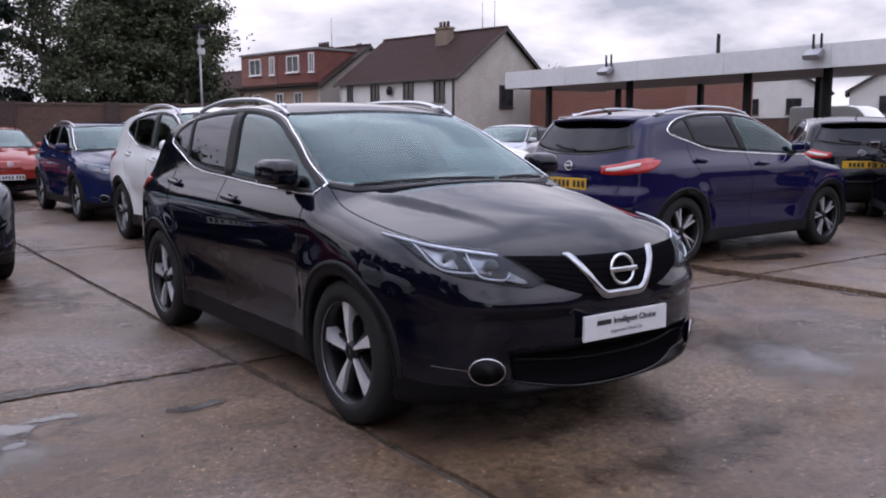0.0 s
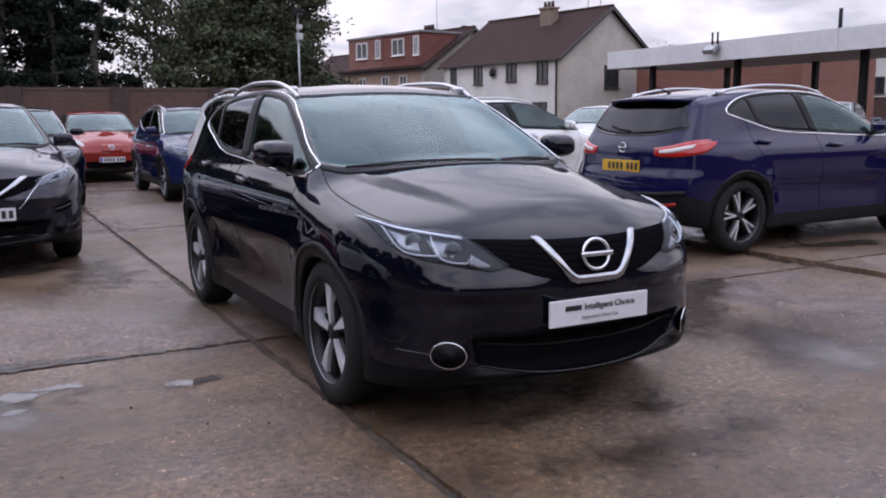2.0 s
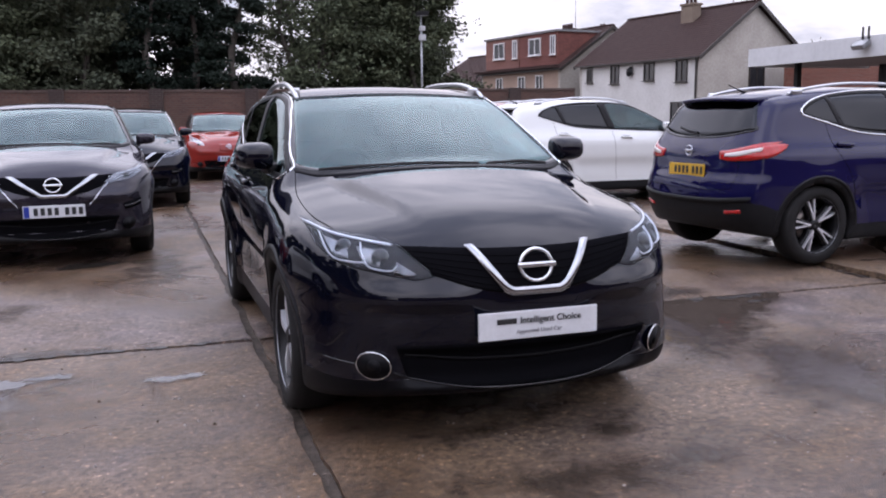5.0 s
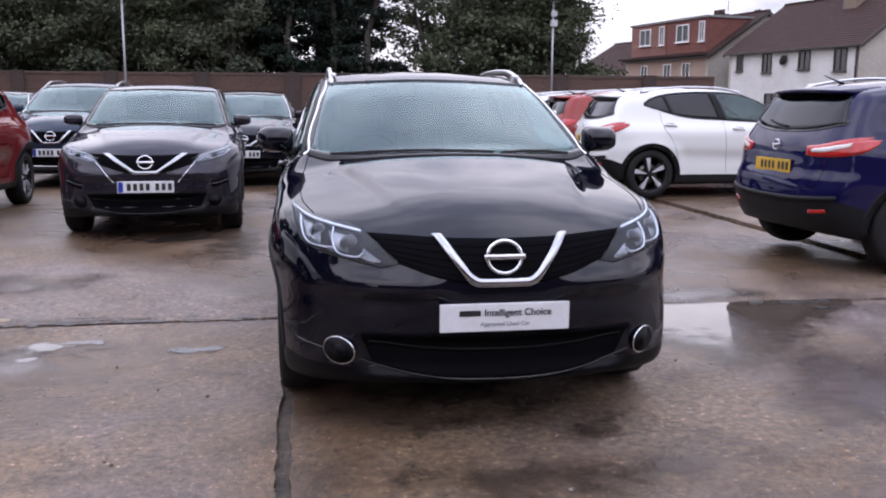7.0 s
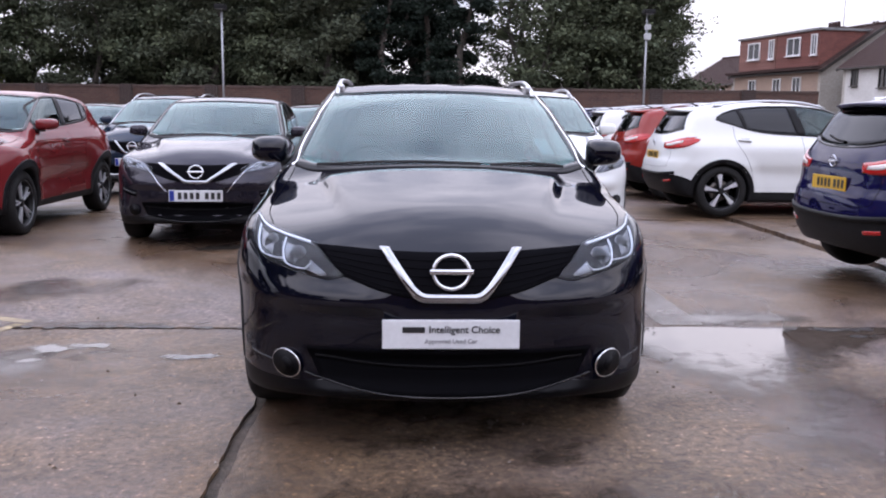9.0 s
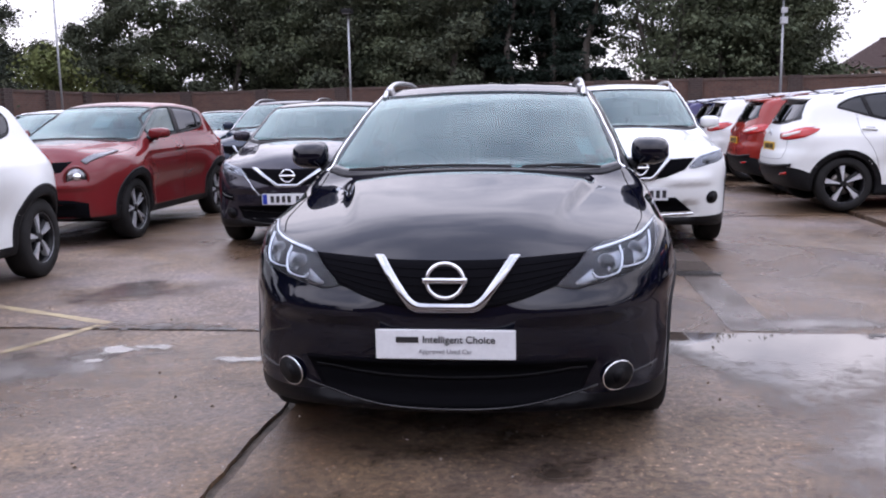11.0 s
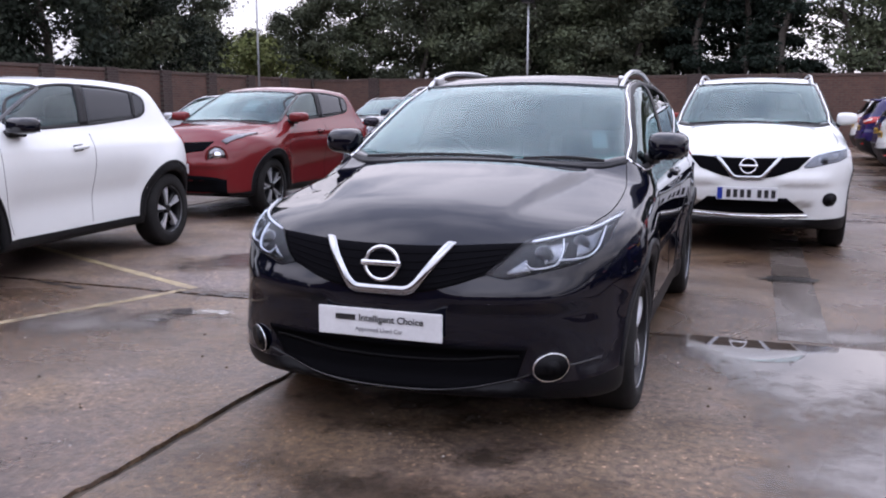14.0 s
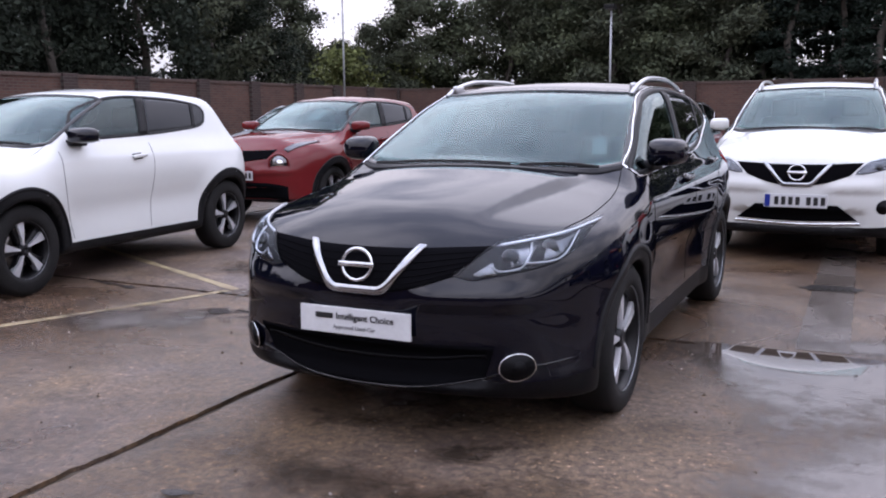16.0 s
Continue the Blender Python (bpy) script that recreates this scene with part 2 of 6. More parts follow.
def smax(a, b, k):
    k = 1.5 * k
    h = np.maximum(k - np.abs(a - b), 0) / k
    return np.maximum(a, b) + h * h * h * k / 6


HATCH = dict(
    top=[(-2.4, 0.80), (-2.22, 0.852), (-2.10, 0.895), (-1.9, 0.955), (-1.6, 1.015), (-1.3, 1.062), (-1.08, 1.10), (-0.9, 1.185), (-0.6, 1.325), (-0.3, 1.455), (-0.05, 1.525), (0.3, 1.555), (0.7, 1.555), (1.1, 1.535), (1.5, 1.49), (1.75, 1.45), (2.2, 1.36)],
    crown=[(-2.4, 0.16), (-1.4, 0.15), (-0.9, 0.14), (-0.3, 0.12), (0.2, 0.09), (2.2, 0.10)],
    front=[(0.05, -2.08), (0.2, -2.165), (0.3, -2.205), (0.42, -2.222), (0.55, -2.235), (0.68, -2.225), (0.78, -2.195), (0.86, -2.14), (1.0, -2.0), (1.3, -1.6)],
    rear=[(0.05, 1.9), (0.3, 2.0), (0.45, 2.07), (0.6, 2.09), (0.72, 2.075), (0.8, 2.045), (0.95, 2.03), (1.05, 1.985), (1.12, 1.94), (1.3, 1.83), (1.45, 1.745), (1.7, 1.60)],
    side=[(0.05, 0.80), (0.2, 0.845), (0.32, 0.850), (0.45, 0.862), (0.58, 0.875), (0.72, 0.898), (0.86, 0.897), (0.93, 0.889), (1.0, 0.860), (1.06, 0.822), (1.12, 0.792), (1.3, 0.728), (1.45, 0.672), (1.56, 0.625), (1.75, 0.52)],
    plan=[(-2.45, 0.86), (-2.1, 0.94), (-1.8, 0.982), (-1.5, 1.0), (-1.0, 1.0), (0.5, 1.0), (1.2, 1.0), (1.6, 0.985), (1.9, 0.955), (2.2, 0.90)],
    wheel_y=(-1.323, 1.323), arch=0.375, bulge=0.0,
)


class Shape:
    def __init__(self, spec):
        self.s = spec
        self.c = {k: curve(spec[k]) for k in ("top", "crown", "front", "rear", "side", "plan")}

    def f(self, x, y, z):
        c, s = self.c, self.s
        ax = np.abs(x)
        top = c["top"](y) - c["crown"](y) * ax**2
        # raised bonnet centre between two creases that run in towards the badge
        hood = step(-0.97, -1.30, y)
        edge = 0.36 + (y + 2.15) * 0.22
        fade = step(-2.05, -1.35, y)
        top = top + hood * (0.036 * (fade * step(edge + 0.036, edge - 0.036, ax) + (1 - fade) * step(edge + 0.30, edge - 0.30, ax)) - 0.008 * fade * step(edge - 0.04, 0.0, ax))
        side = c["side"](z) * c["plan"](y)
        for wy in s["wheel_y"]:
            r = np.hypot(y - wy, z - 0.33)
            side = side + 0.020 * step(0.62, 0.42, r) * step(1.05, 0.7, z)
        side = side - 0.020 * np.exp(-(((z - 0.55 - 0.04 * y) / 0.14) ** 2)) * step(-1.0, -0.7, y) * step(1.0, 0.8, y)
        if s["bulge"]:
            for wy in s["wheel_y"]:
                side = side + s["bulge"] * np.exp(-((y - wy) / 0.42) ** 2) * np.exp(-((z - 0.72) / 0.24) ** 2)
        front = c["front"](z) + 0.30 * ax**2 + 0.55 * ax**6 * (1 - 0.45 * step(0.60, 0.30, z))
        # ledge under the grille and lamps, undercut below
        front = front - 0.024 * step(0.585, 0.640, z) * step(0.735, 0.655, z) * step(0.16, 0.34, ax) * step(0.80, 0.60, ax)
        # lower intake hollow
        front = front + 0.05 * step(0.60, 0.45, ax) * step(0.27, 0.33, z) * step(0.47, 0.41, z)
        rear = c["rear"](z) - 0.12 * ax**2 - 0.35 * ax**6
        g = smax(ax - side, z - top, 0.10)
        g = smax(g, front - y, 0.11)
        g = smax(g, y - rear, 0.10)
        g = smax(g, s.get("floor", 0.19) + 0.10 * step(1.3, 2.1, y) + 0.05 * step(-1.6, -2.2, y) - z, 0.06)
        for wy in s["wheel_y"]:
            r = np.hypot(y - wy, z - 0.33)
            g = smax(g, np.minimum(s["arch"] - r, ax - 0.52), 0.02)
        return g

    def grad(self, p, e=0.004):
        x, y, z = p.T
        g = np.stack([self.f(x + e, y, z) - self.f(x - e, y, z), self.f(x, y + e, z) - self.f(x, y - e, z), self.f(x, y, z + e) - self.f(x, y, z - e)], 1)
        return g / (2 * e)

    def settle(self, p, times=4):
        for _ in range(times):
            g = self.grad(p)
            p = p - g * (self.f(*p.T) / np.maximum((g * g).sum(1), 1e-3))[:, None] * 0.9
        return p

    def skin(self, h):
        """Surface nets: the solid's skin as vertices and quads of about h metres."""
        ax = [np.arange(-1.06, 1.06 + h, h), np.arange(-2.46, 2.3, h), np.arange(0.08, 1.70, h)]
        X, Y, Z = np.meshgrid(*ax, indexing="ij")
        F = self.f(X, Y, Z)
        n = F.shape
        S = F < 0
        cells = np.zeros((n[0] - 1, n[1] - 1, n[2] - 1))
        acc = np.zeros(cells.shape + (3,))
        size = cells.shape
        corner = lambda A, i, j, k: A[i:i + size[0], j:j + size[1], k:k + size[2]]
        P = np.stack([X, Y, Z], -1)
        for axis in range(3):
            for a in (0, 1):
                for b in (0, 1):
                    lo, o = [a, b], [0, 0, 0]
                    rest = [q for q in range(3) if q != axis]
                    o[rest[0]], o[rest[1]] = lo
                    e = list(o)
                    e[axis] = 1
                    f0, f1 = corner(F, *o), corner(F, *e)
                    cross = (f0 < 0) != (f1 < 0)
                    t = np.where(cross, f0 / np.where(cross, f0 - f1, 1), 0)[..., None]
                    acc += np.where(cross[..., None], corner(P, *o) * (1 - t) + corner(P, *e) * t, 0)
                    cells += cross
        used = cells > 0
        ids = np.full(cells.shape, -1)
        ids[used] = np.arange(used.sum())
        verts = acc[used] / cells[used][:, None]
        faces = []
        for axis in range(3):
            sl0, sl1 = [slice(1, m - 1) for m in n], [slice(1, m - 1) for m in n]
            sl0[axis], sl1[axis] = slice(0, n[axis] - 1), slice(1, n[axis])
            a, b = S[tuple(sl0)], S[tuple(sl1)]
            idx = np.argwhere(a != b)
            inside = a[a != b]
            idx = idx + [0 if q == axis else 1 for q in range(3)]
            rest = [q for q in range(3) if q != axis]
            quad = []
            for du, dv in ((0, 0), (1, 0), (1, 1), (0, 1)):
                c = idx.copy()
                c[:, rest[0]] -= du
                c[:, rest[1]] -= dv
                quad.append(ids[tuple(c.T)])
            q = np.stack(quad, 1)
            flip = inside if axis != 1 else ~inside
            q[~flip] = q[~flip][:, ::-1]
            faces.append(q)
        return self.settle(verts), np.concatenate(faces)

    def reach(self, axis, a, b, sign=1.0):
        """Where the line along an axis at (a, b) first meets the skin, from outside."""
        a, b = np.asarray(a, float), np.asarray(b, float)
        lim = (1.05, 2.5, 1.75)[axis]
        p = lambda t: [(t, a, b), (a, t, b), (a, b, t)][axis]
        t = np.full(a.shape, sign * lim)
        done = np.zeros(a.shape, bool)
        out = np.full(a.shape, 0.0)
        for i in range(240):
            hit = (self.f(*p(t)) < 0) & ~done
            out[hit], done = t[hit], done | hit
            t = t - sign * 0.0125
        lo, hi = out.copy(), out + sign * 0.0125
        for _ in range(12):
            mid = (lo + hi) / 2
            ins = self.f(*p(mid)) < 0
            lo, hi = np.where(ins, mid, lo), np.where(ins, hi, mid)
        return lo


def resample(pts, n):
    p = np.array(pts, float)
    d = np.r_[0, np.cumsum(np.hypot(*np.diff(p, axis=0).T))]
    q = np.linspace(0, d[-1], n)
    return np.stack([np.interp(q, d, p[:, 0]), np.interp(q, d, p[:, 1])], 1)


def spline(pts, n):
    """Catmull-Rom through 2D points, resampled evenly."""
    p = np.array(pts, float)
    e = np.vstack([2 * p[0] - p[1], p, 2 * p[-1] - p[-2]])
    out = []
    for i in range(len(p) - 1):
        a, b, c, d = e[i:i + 4]
        for t in np.linspace(0, 1, 12, endpoint=False):
            out.append(0.5 * (2 * b + (c - a) * t + (2 * a - 5 * b + 4 * c - d) * t**2 + (3 * b - a - 3 * c + d) * t**3))
    out.append(p[-1])
    return resample(out, n)


def lay(shape, axis, pts, lift, sign=1.0):
    """2D points laid on the skin along an axis and lifted off it along its normal; returns points and normals."""
    pts = np.asarray(pts, float)
    t = shape.reach(axis, pts[:, 0], pts[:, 1], sign)
    p = np.stack([(t, pts[:, 0], pts[:, 1]), (pts[:, 0], t, pts[:, 1]), (pts[:, 0], pts[:, 1], t)][axis], 1)
    g = shape.grad(p)
    g /= np.maximum(np.linalg.norm(g, axis=1), 1e-6)[:, None]
    return p + g * lift, g


def patch(shape, axis, upper, lower, n=20, m=8, lift=0.004, thick=0.012, sign=1.0, smooth_curves=True, dome=0.0):
    """A thin shell on the skin, ruled between two 2D curves; dome bulges it along its middle."""
    mk = spline if smooth_curves else resample
    u, l = mk(upper, n), mk(lower, n)
    grid = np.stack([u * (1 - k) + l * k for k in np.linspace(0, 1, m)])
    p, g = lay(shape, axis, grid.reshape(-1, 2), lift, sign)
    back = p - g * thick
    p = p + g * (dome * np.sin(np.repeat(np.linspace(0, math.pi, m), n)))[:, None]
    verts = np.vstack([p, back])
    faces = []
    N = n * m
    for j in range(m - 1):
        for i in range(n - 1):
            a = j * n + i
            faces.append((a, a + 1, a + n + 1, a + n))
            faces.append((a + N, a + n + N, a + n + 1 + N, a + 1 + N))
    rim = [i for i in range(n)] + [j * n + n - 1 for j in range(1, m)] + [(m - 1) * n + i for i in range(n - 2, -1, -1)] + [j * n for j in range(m - 2, 0, -1)]
    for a, b in zip(rim, rim[1:] + rim[:1]):
        faces.append((a, a + N, b + N, b))
    return verts, faces


def strip(shape, axis, pts, width=0.012, lift=0.006, n=40, sign=1.0, closed=False, mk=None):
    """A narrow raised band that follows a 2D curve over the skin."""
    q = (mk or spline)(pts, n)
    p, g = lay(shape, axis, q, 0.0, sign)
    verts, faces = [], []
    for i in range(n):
        d = p[(i + 1) % n if closed else min(i + 1, n - 1)] - p[(i - 1) % n if closed else max(i - 1, 0)]
        s = np.cross(g[i], d)
        s = s / max(np.linalg.norm(s), 1e-6) * width / 2
        verts += [p[i] - s - g[i] * 0.004, p[i] - s * 0.8 + g[i] * lift, p[i] + s * 0.8 + g[i] * lift, p[i] + s - g[i] * 0.004]
    for i in range(n if closed else n - 1):
        for k in range(3):
            a, b = i * 4 + k, ((i + 1) % n) * 4 + k
            faces.append((a, a + 1, b + 1, b))
    return verts, faces


def inside_distance(poly, q):
    """Signed distance to a closed 2D polygon: negative inside."""
    poly = np.asarray(poly, float)
    best, odd = np.full(len(q), 1e9), np.zeros(len(q), bool)
    for a, b in zip(poly, np.roll(poly, -1, 0)):
        ab = b - a
        t = np.clip(((q - a) @ ab) / max(ab @ ab, 1e-12), 0, 1)
        best = np.minimum(best, np.linalg.norm(q - a - t[:, None] * ab, axis=1))
        cond = (a[1] > q[:, 1]) != (b[1] > q[:, 1])
        xi = a[0] + (q[:, 1] - a[1]) / np.where(abs(b[1] - a[1]) < 1e-12, 1e-12, b[1] - a[1]) * ab[0]
        odd ^= cond & (q[:, 0] < xi)
    return np.where(odd, -best, best)


def mirrored(vf):
    v, f = vf
    v = np.array(v, float) * (-1, 1, 1)
    return v, [tuple(q)[::-1] for q in f]

# ---- a car's outlines, in the hatchback's space: side ones are (y, z), top ones (x, y), front and rear ones (x, z) ----
DLO_TOP = [(-0.90, 1.090), (-0.68, 1.195), (-0.42, 1.330), (-0.15, 1.442), (0.10, 1.484), (0.36, 1.496), (0.75, 1.488), (1.10, 1.450), (1.30, 1.390), (1.40, 1.325)]
DLO_LOW = [(-0.90, 1.065), (-0.36, 1.082), (0.26, 1.112), (0.60, 1.128), (0.83, 1.153), (1.0, 1.192), (1.2, 1.252), (1.35, 1.295), (1.40, 1.310)]
SCREEN_TOP = [(-0.61, -0.12), (-0.42, -0.17), (0.0, -0.19), (0.42, -0.17), (0.61, -0.12)]
SCREEN_LOW = [(-0.735, -0.89), (-0.62, -0.975), (-0.35, -1.065), (0.0, -1.10), (0.35, -1.065), (0.62, -0.975), (0.735, -0.89)]
BACK_TOP = [(-0.52, 1.425), (-0.3, 1.44), (0.0, 1.445), (0.3, 1.44), (0.52, 1.425)]
BACK_LOW = [(-0.66, 1.17), (-0.35, 1.115), (0.0, 1.10), (0.35, 1.115), (0.66, 1.17)]


def at_x(crv, x):
    c = spline(crv, 120)
    return float(np.interp(x, c[:, 0], c[:, 1]))


def cut(crv, a, b, n=14):
    xs = np.linspace(a, b, n)
    return [(float(x), at_x(crv, x)) for x in xs]


def shell_parts(shape, h, cladding=True):
    """The painted skin and the dark lower cladding, with the window openings cut out."""
    v, f = shape.skin(h)
    dlo = np.vstack([spline(shape.dlo_top, 60), spline(shape.dlo_low, 60)[::-1]])
    scr = np.vstack([spline(SCREEN_TOP, 40), spline(SCREEN_LOW, 40)[::-1]])
    bck = np.vstack([spline(BACK_TOP, 40), spline(BACK_LOW, 40)[::-1]])
    wy = shape.s["wheel_y"]

    def holes(p):
        d = np.full(len(p), 1.0)
        s = (np.abs(p[:, 0]) > 0.5) & (p[:, 2] > 0.95)
        d[s] = inside_distance(dlo, p[s][:, 1:])
        s = (p[:, 1] < 0.0) & (p[:, 2] > 1.02) & (np.abs(p[:, 0]) < 0.8)
        d[s] = np.minimum(d[s], inside_distance(scr, p[s][:, :2]))
        s = (p[:, 1] > 1.55) & (p[:, 2] > 1.0)
        d[s] = np.minimum(d[s], inside_distance(bck, p[s][:, ::2]))
        return d + 0.012

    def clad(p):
        r = np.minimum(np.hypot(p[:, 1] - wy[0], p[:, 2] - 0.33), np.hypot(p[:, 1] - wy[1], p[:, 2] - 0.33))
        low = p[:, 2] - (shape.s.get("sill", 0.335) + 0.22 * step(1.35, 1.98, p[:, 1]) - 0.02 * step(-1.6, -2.1, p[:, 1]))
        return np.minimum(r - (shape.s["arch"] + shape.s.get("clad", 0.06)), low)

    for fn in (holes, clad):
        for _ in range(3):
            d = fn(v)
            near = np.abs(d) < h * 0.6
            g = np.stack([fn(v[near] + e) - fn(v[near] - e) for e in np.eye(3) * 0.003], 1) / 0.006
            v[near] -= g * (d[near] / np.maximum((g * g).sum(1), 0.3))[:, None]
        v = shape.settle(v, 2)
    c = v[f].mean(1)
    keep = holes(c) > 0
    low = clad(c) < 0
    nrm = shape.grad(v)
    nrm /= np.maximum(np.linalg.norm(nrm, axis=1), 1e-6)[:, None]
    out = []
    for sel in (keep & ~low, keep & low):
        q = f[sel]
        ids, inv = np.unique(q, return_inverse=True)
        out.append((v[ids], inv.reshape(q.shape), nrm[ids]))
    return out


def ring(rx, rz, tubes, n=36, sides=8):
    """A ring in the x-z plane."""
    verts, faces = [], []
    for i in range(n):
        a = 2 * math.pi * i / n
        for k in range(sides):
            b = 2 * math.pi * k / sides
            r = tubes * math.cos(b)
            verts.append(((rx + r) * math.cos(a), tubes * 0.8 * math.sin(b), (rz + r) * math.sin(a)))
    for i in range(n):
        for k in range(sides):
            faces.append((i * sides + k, i * sides + (k + 1) % sides, ((i + 1) % n) * sides + (k + 1) % sides, ((i + 1) % n) * sides + k))
    return verts, faces


def disc(rx, rz, depth=0.01, n=32):
    verts = [(rx * math.cos(2 * math.pi * i / n), s * depth / 2, rz * math.sin(2 * math.pi * i / n)) for s in (-1, 1) for i in range(n)]
    faces = [tuple(range(n))[::-1], tuple(range(n, 2 * n))] + [(i, (i + 1) % n, n + (i + 1) % n, n + i) for i in range(n)]
    return verts, [tuple(q)[::-1] for q in faces]


def bevelled_box(size, bevel, segments=2):
    bm = bmesh.new()
    box_bm(bm, (0, 0, 0), size)
    bmesh.ops.bevel(bm, geom=bm.edges[:], offset=bevel, segments=segments, affect="EDGES", profile=0.6)
    v, f = [tuple(p.co) for p in bm.verts], None
    bm.verts.index_update()
    f = [tuple(p.index for p in q.verts) for q in bm.faces]
    bm.free()
    return v, f


def joined(*many):
    verts, faces = [], []
    for v, f in many:
        o = len(verts)
        verts += [tuple(map(float, p)) for p in v]
        faces += [tuple(int(i) + o for i in q) for q in f]
    return verts, faces


MESHES = {}


def cached(key, make, smooth=True):
    if key not in MESHES:
        made = make()
        MESHES[key] = mesh_from(key[-1], made[0], made[1], smooth, made[2] if len(made) > 2 else None)
    return MESHES[key]


def spoke(r0, r1, widths, depth, skew=0.0, face=0.0):
    """A spoke along +z at the wheel's outer face (x = face), with a bevelled front."""
    verts, faces, n = [], [], len(widths)
    for i, w in enumerate(widths):
        k = i / (n - 1)
        r, c, dome = r0 + (r1 - r0) * k, skew * k, 0.005 * math.sin(math.pi * min(1, k * 1.1))
        for x, s in ((face - depth, -1.0), (face - 0.012 + dome, -1.0), (face + dome, -0.9), (face + dome, 0.9), (face - 0.012 + dome, 1.0), (face - depth, 1.0)):
            verts.append((x, c + s * w / 2, r))
    for i in range(n - 1):
        for k in range(5):
            a = i * 6 + k
            faces.append((a, a + 1, a + 7, a + 6))
    faces += [tuple(range(6))[::-1], tuple(range(6 * n - 6, 6 * n))]
    return verts, faces


def add_wheel(car, place, style, radius=0.345):
    """A wheel whose outer face looks along +x."""
    rim_r = radius * (0.71 if style != "small" else 0.64)
    wheel = put("wheel", cached((style, radius, "tyre"), lambda: lathe([(-0.105, rim_r - 0.004), (-0.112, rim_r + 0.03), (-0.108, radius - 0.03), (-0.09, radius - 0.006), (-0.045, radius), (0.045, radius), (0.09, radius - 0.006), (0.108, radius - 0.03), (0.112, rim_r + 0.03), (0.105, rim_r - 0.004)], 56)), RUBBER, car, "black rubber tyre on its wheel", place)
    put("rim", cached((style, radius, "rim"), lambda: lathe([(0.097, rim_r), (0.094, rim_r - 0.008), (0.05, rim_r - 0.018), (-0.10, rim_r - 0.03), (-0.10, rim_r)], 56)), ALLOY_DARK, wheel, "dark alloy rim barrel")
    put("rim_lip", cached((style, radius, "rim_lip"), lambda: lathe([(0.098, rim_r + 0.002), (0.104, rim_r), (0.103, rim_r - 0.004), (0.096, rim_r - 0.005)], 56)), ALLOY_GREY, wheel, "thin machined rim lip")
    put("brake_disc", cached((style, radius, "brake_disc"), lambda: lathe([(-0.02, 0.05), (0.0, 0.05), (0.0, 0.145), (-0.02, 0.145)], 36)), DISC, wheel, "steel brake disc")
    put("wheel_well_back", cached((style, radius, "wheel_well_back"), lambda: lathe([(-0.06, 0.002), (-0.05, 0.002), (-0.05, rim_r - 0.03), (-0.06, rim_r - 0.03)], 24)), MESH_BLACK, wheel)
    put("hub_cap", cached((style, radius, "hub_cap"), lambda: lathe([(0.02, 0.001), (0.086, 0.001), (0.086, 0.03), (0.078, 0.048), (0.02, 0.052)], 24)), ALLOY_DARK, wheel)
    count = 5
    R = rim_r - 0.012
    for i in range(count):
        turn = Matrix.Rotation(2 * math.pi * i / count + 0.25, 4, "X")
        if style in ("star", "small"):
            me = cached((style, radius, "spoke"), lambda: spoke(0.035, R, [0.014, 0.022, 0.034, 0.048, 0.062, 0.076], 0.05, 0.030, 0.080), False)
            put("spoke", me, ALLOY, wheel, "machined silver spoke", turn)
            web = cached((style, radius, "spoke_web"), lambda: spoke(0.035, R, [0.060, 0.062, 0.070, 0.086, 0.104, 0.118], 0.05, 0.0, 0.058))
            put("spoke_web", web, ALLOY_DARK, wheel, "dark painted spoke flank", turn)
        else:
            for s in (-1, 1):
                me = cached((style, radius, s, "spoke"), lambda: spoke(0.035, R, [0.020, 0.017, 0.015, 0.015, 0.017, 0.021], 0.05, s * 0.060, 0.078), False)
                put("spoke", me, ALLOY, wheel, "machined silver twin spoke", turn @ Matrix.Rotation(s * 0.10, 4, "X"))
            web = cached((style, radius, "spoke_web"), lambda: spoke(0.035, R, [0.070, 0.075, 0.085, 0.100, 0.125, 0.150], 0.05, 0.0, 0.056))
            put("spoke_web", web, ALLOY_DARK, wheel, "dark painted spoke flank", turn)
    return wheel


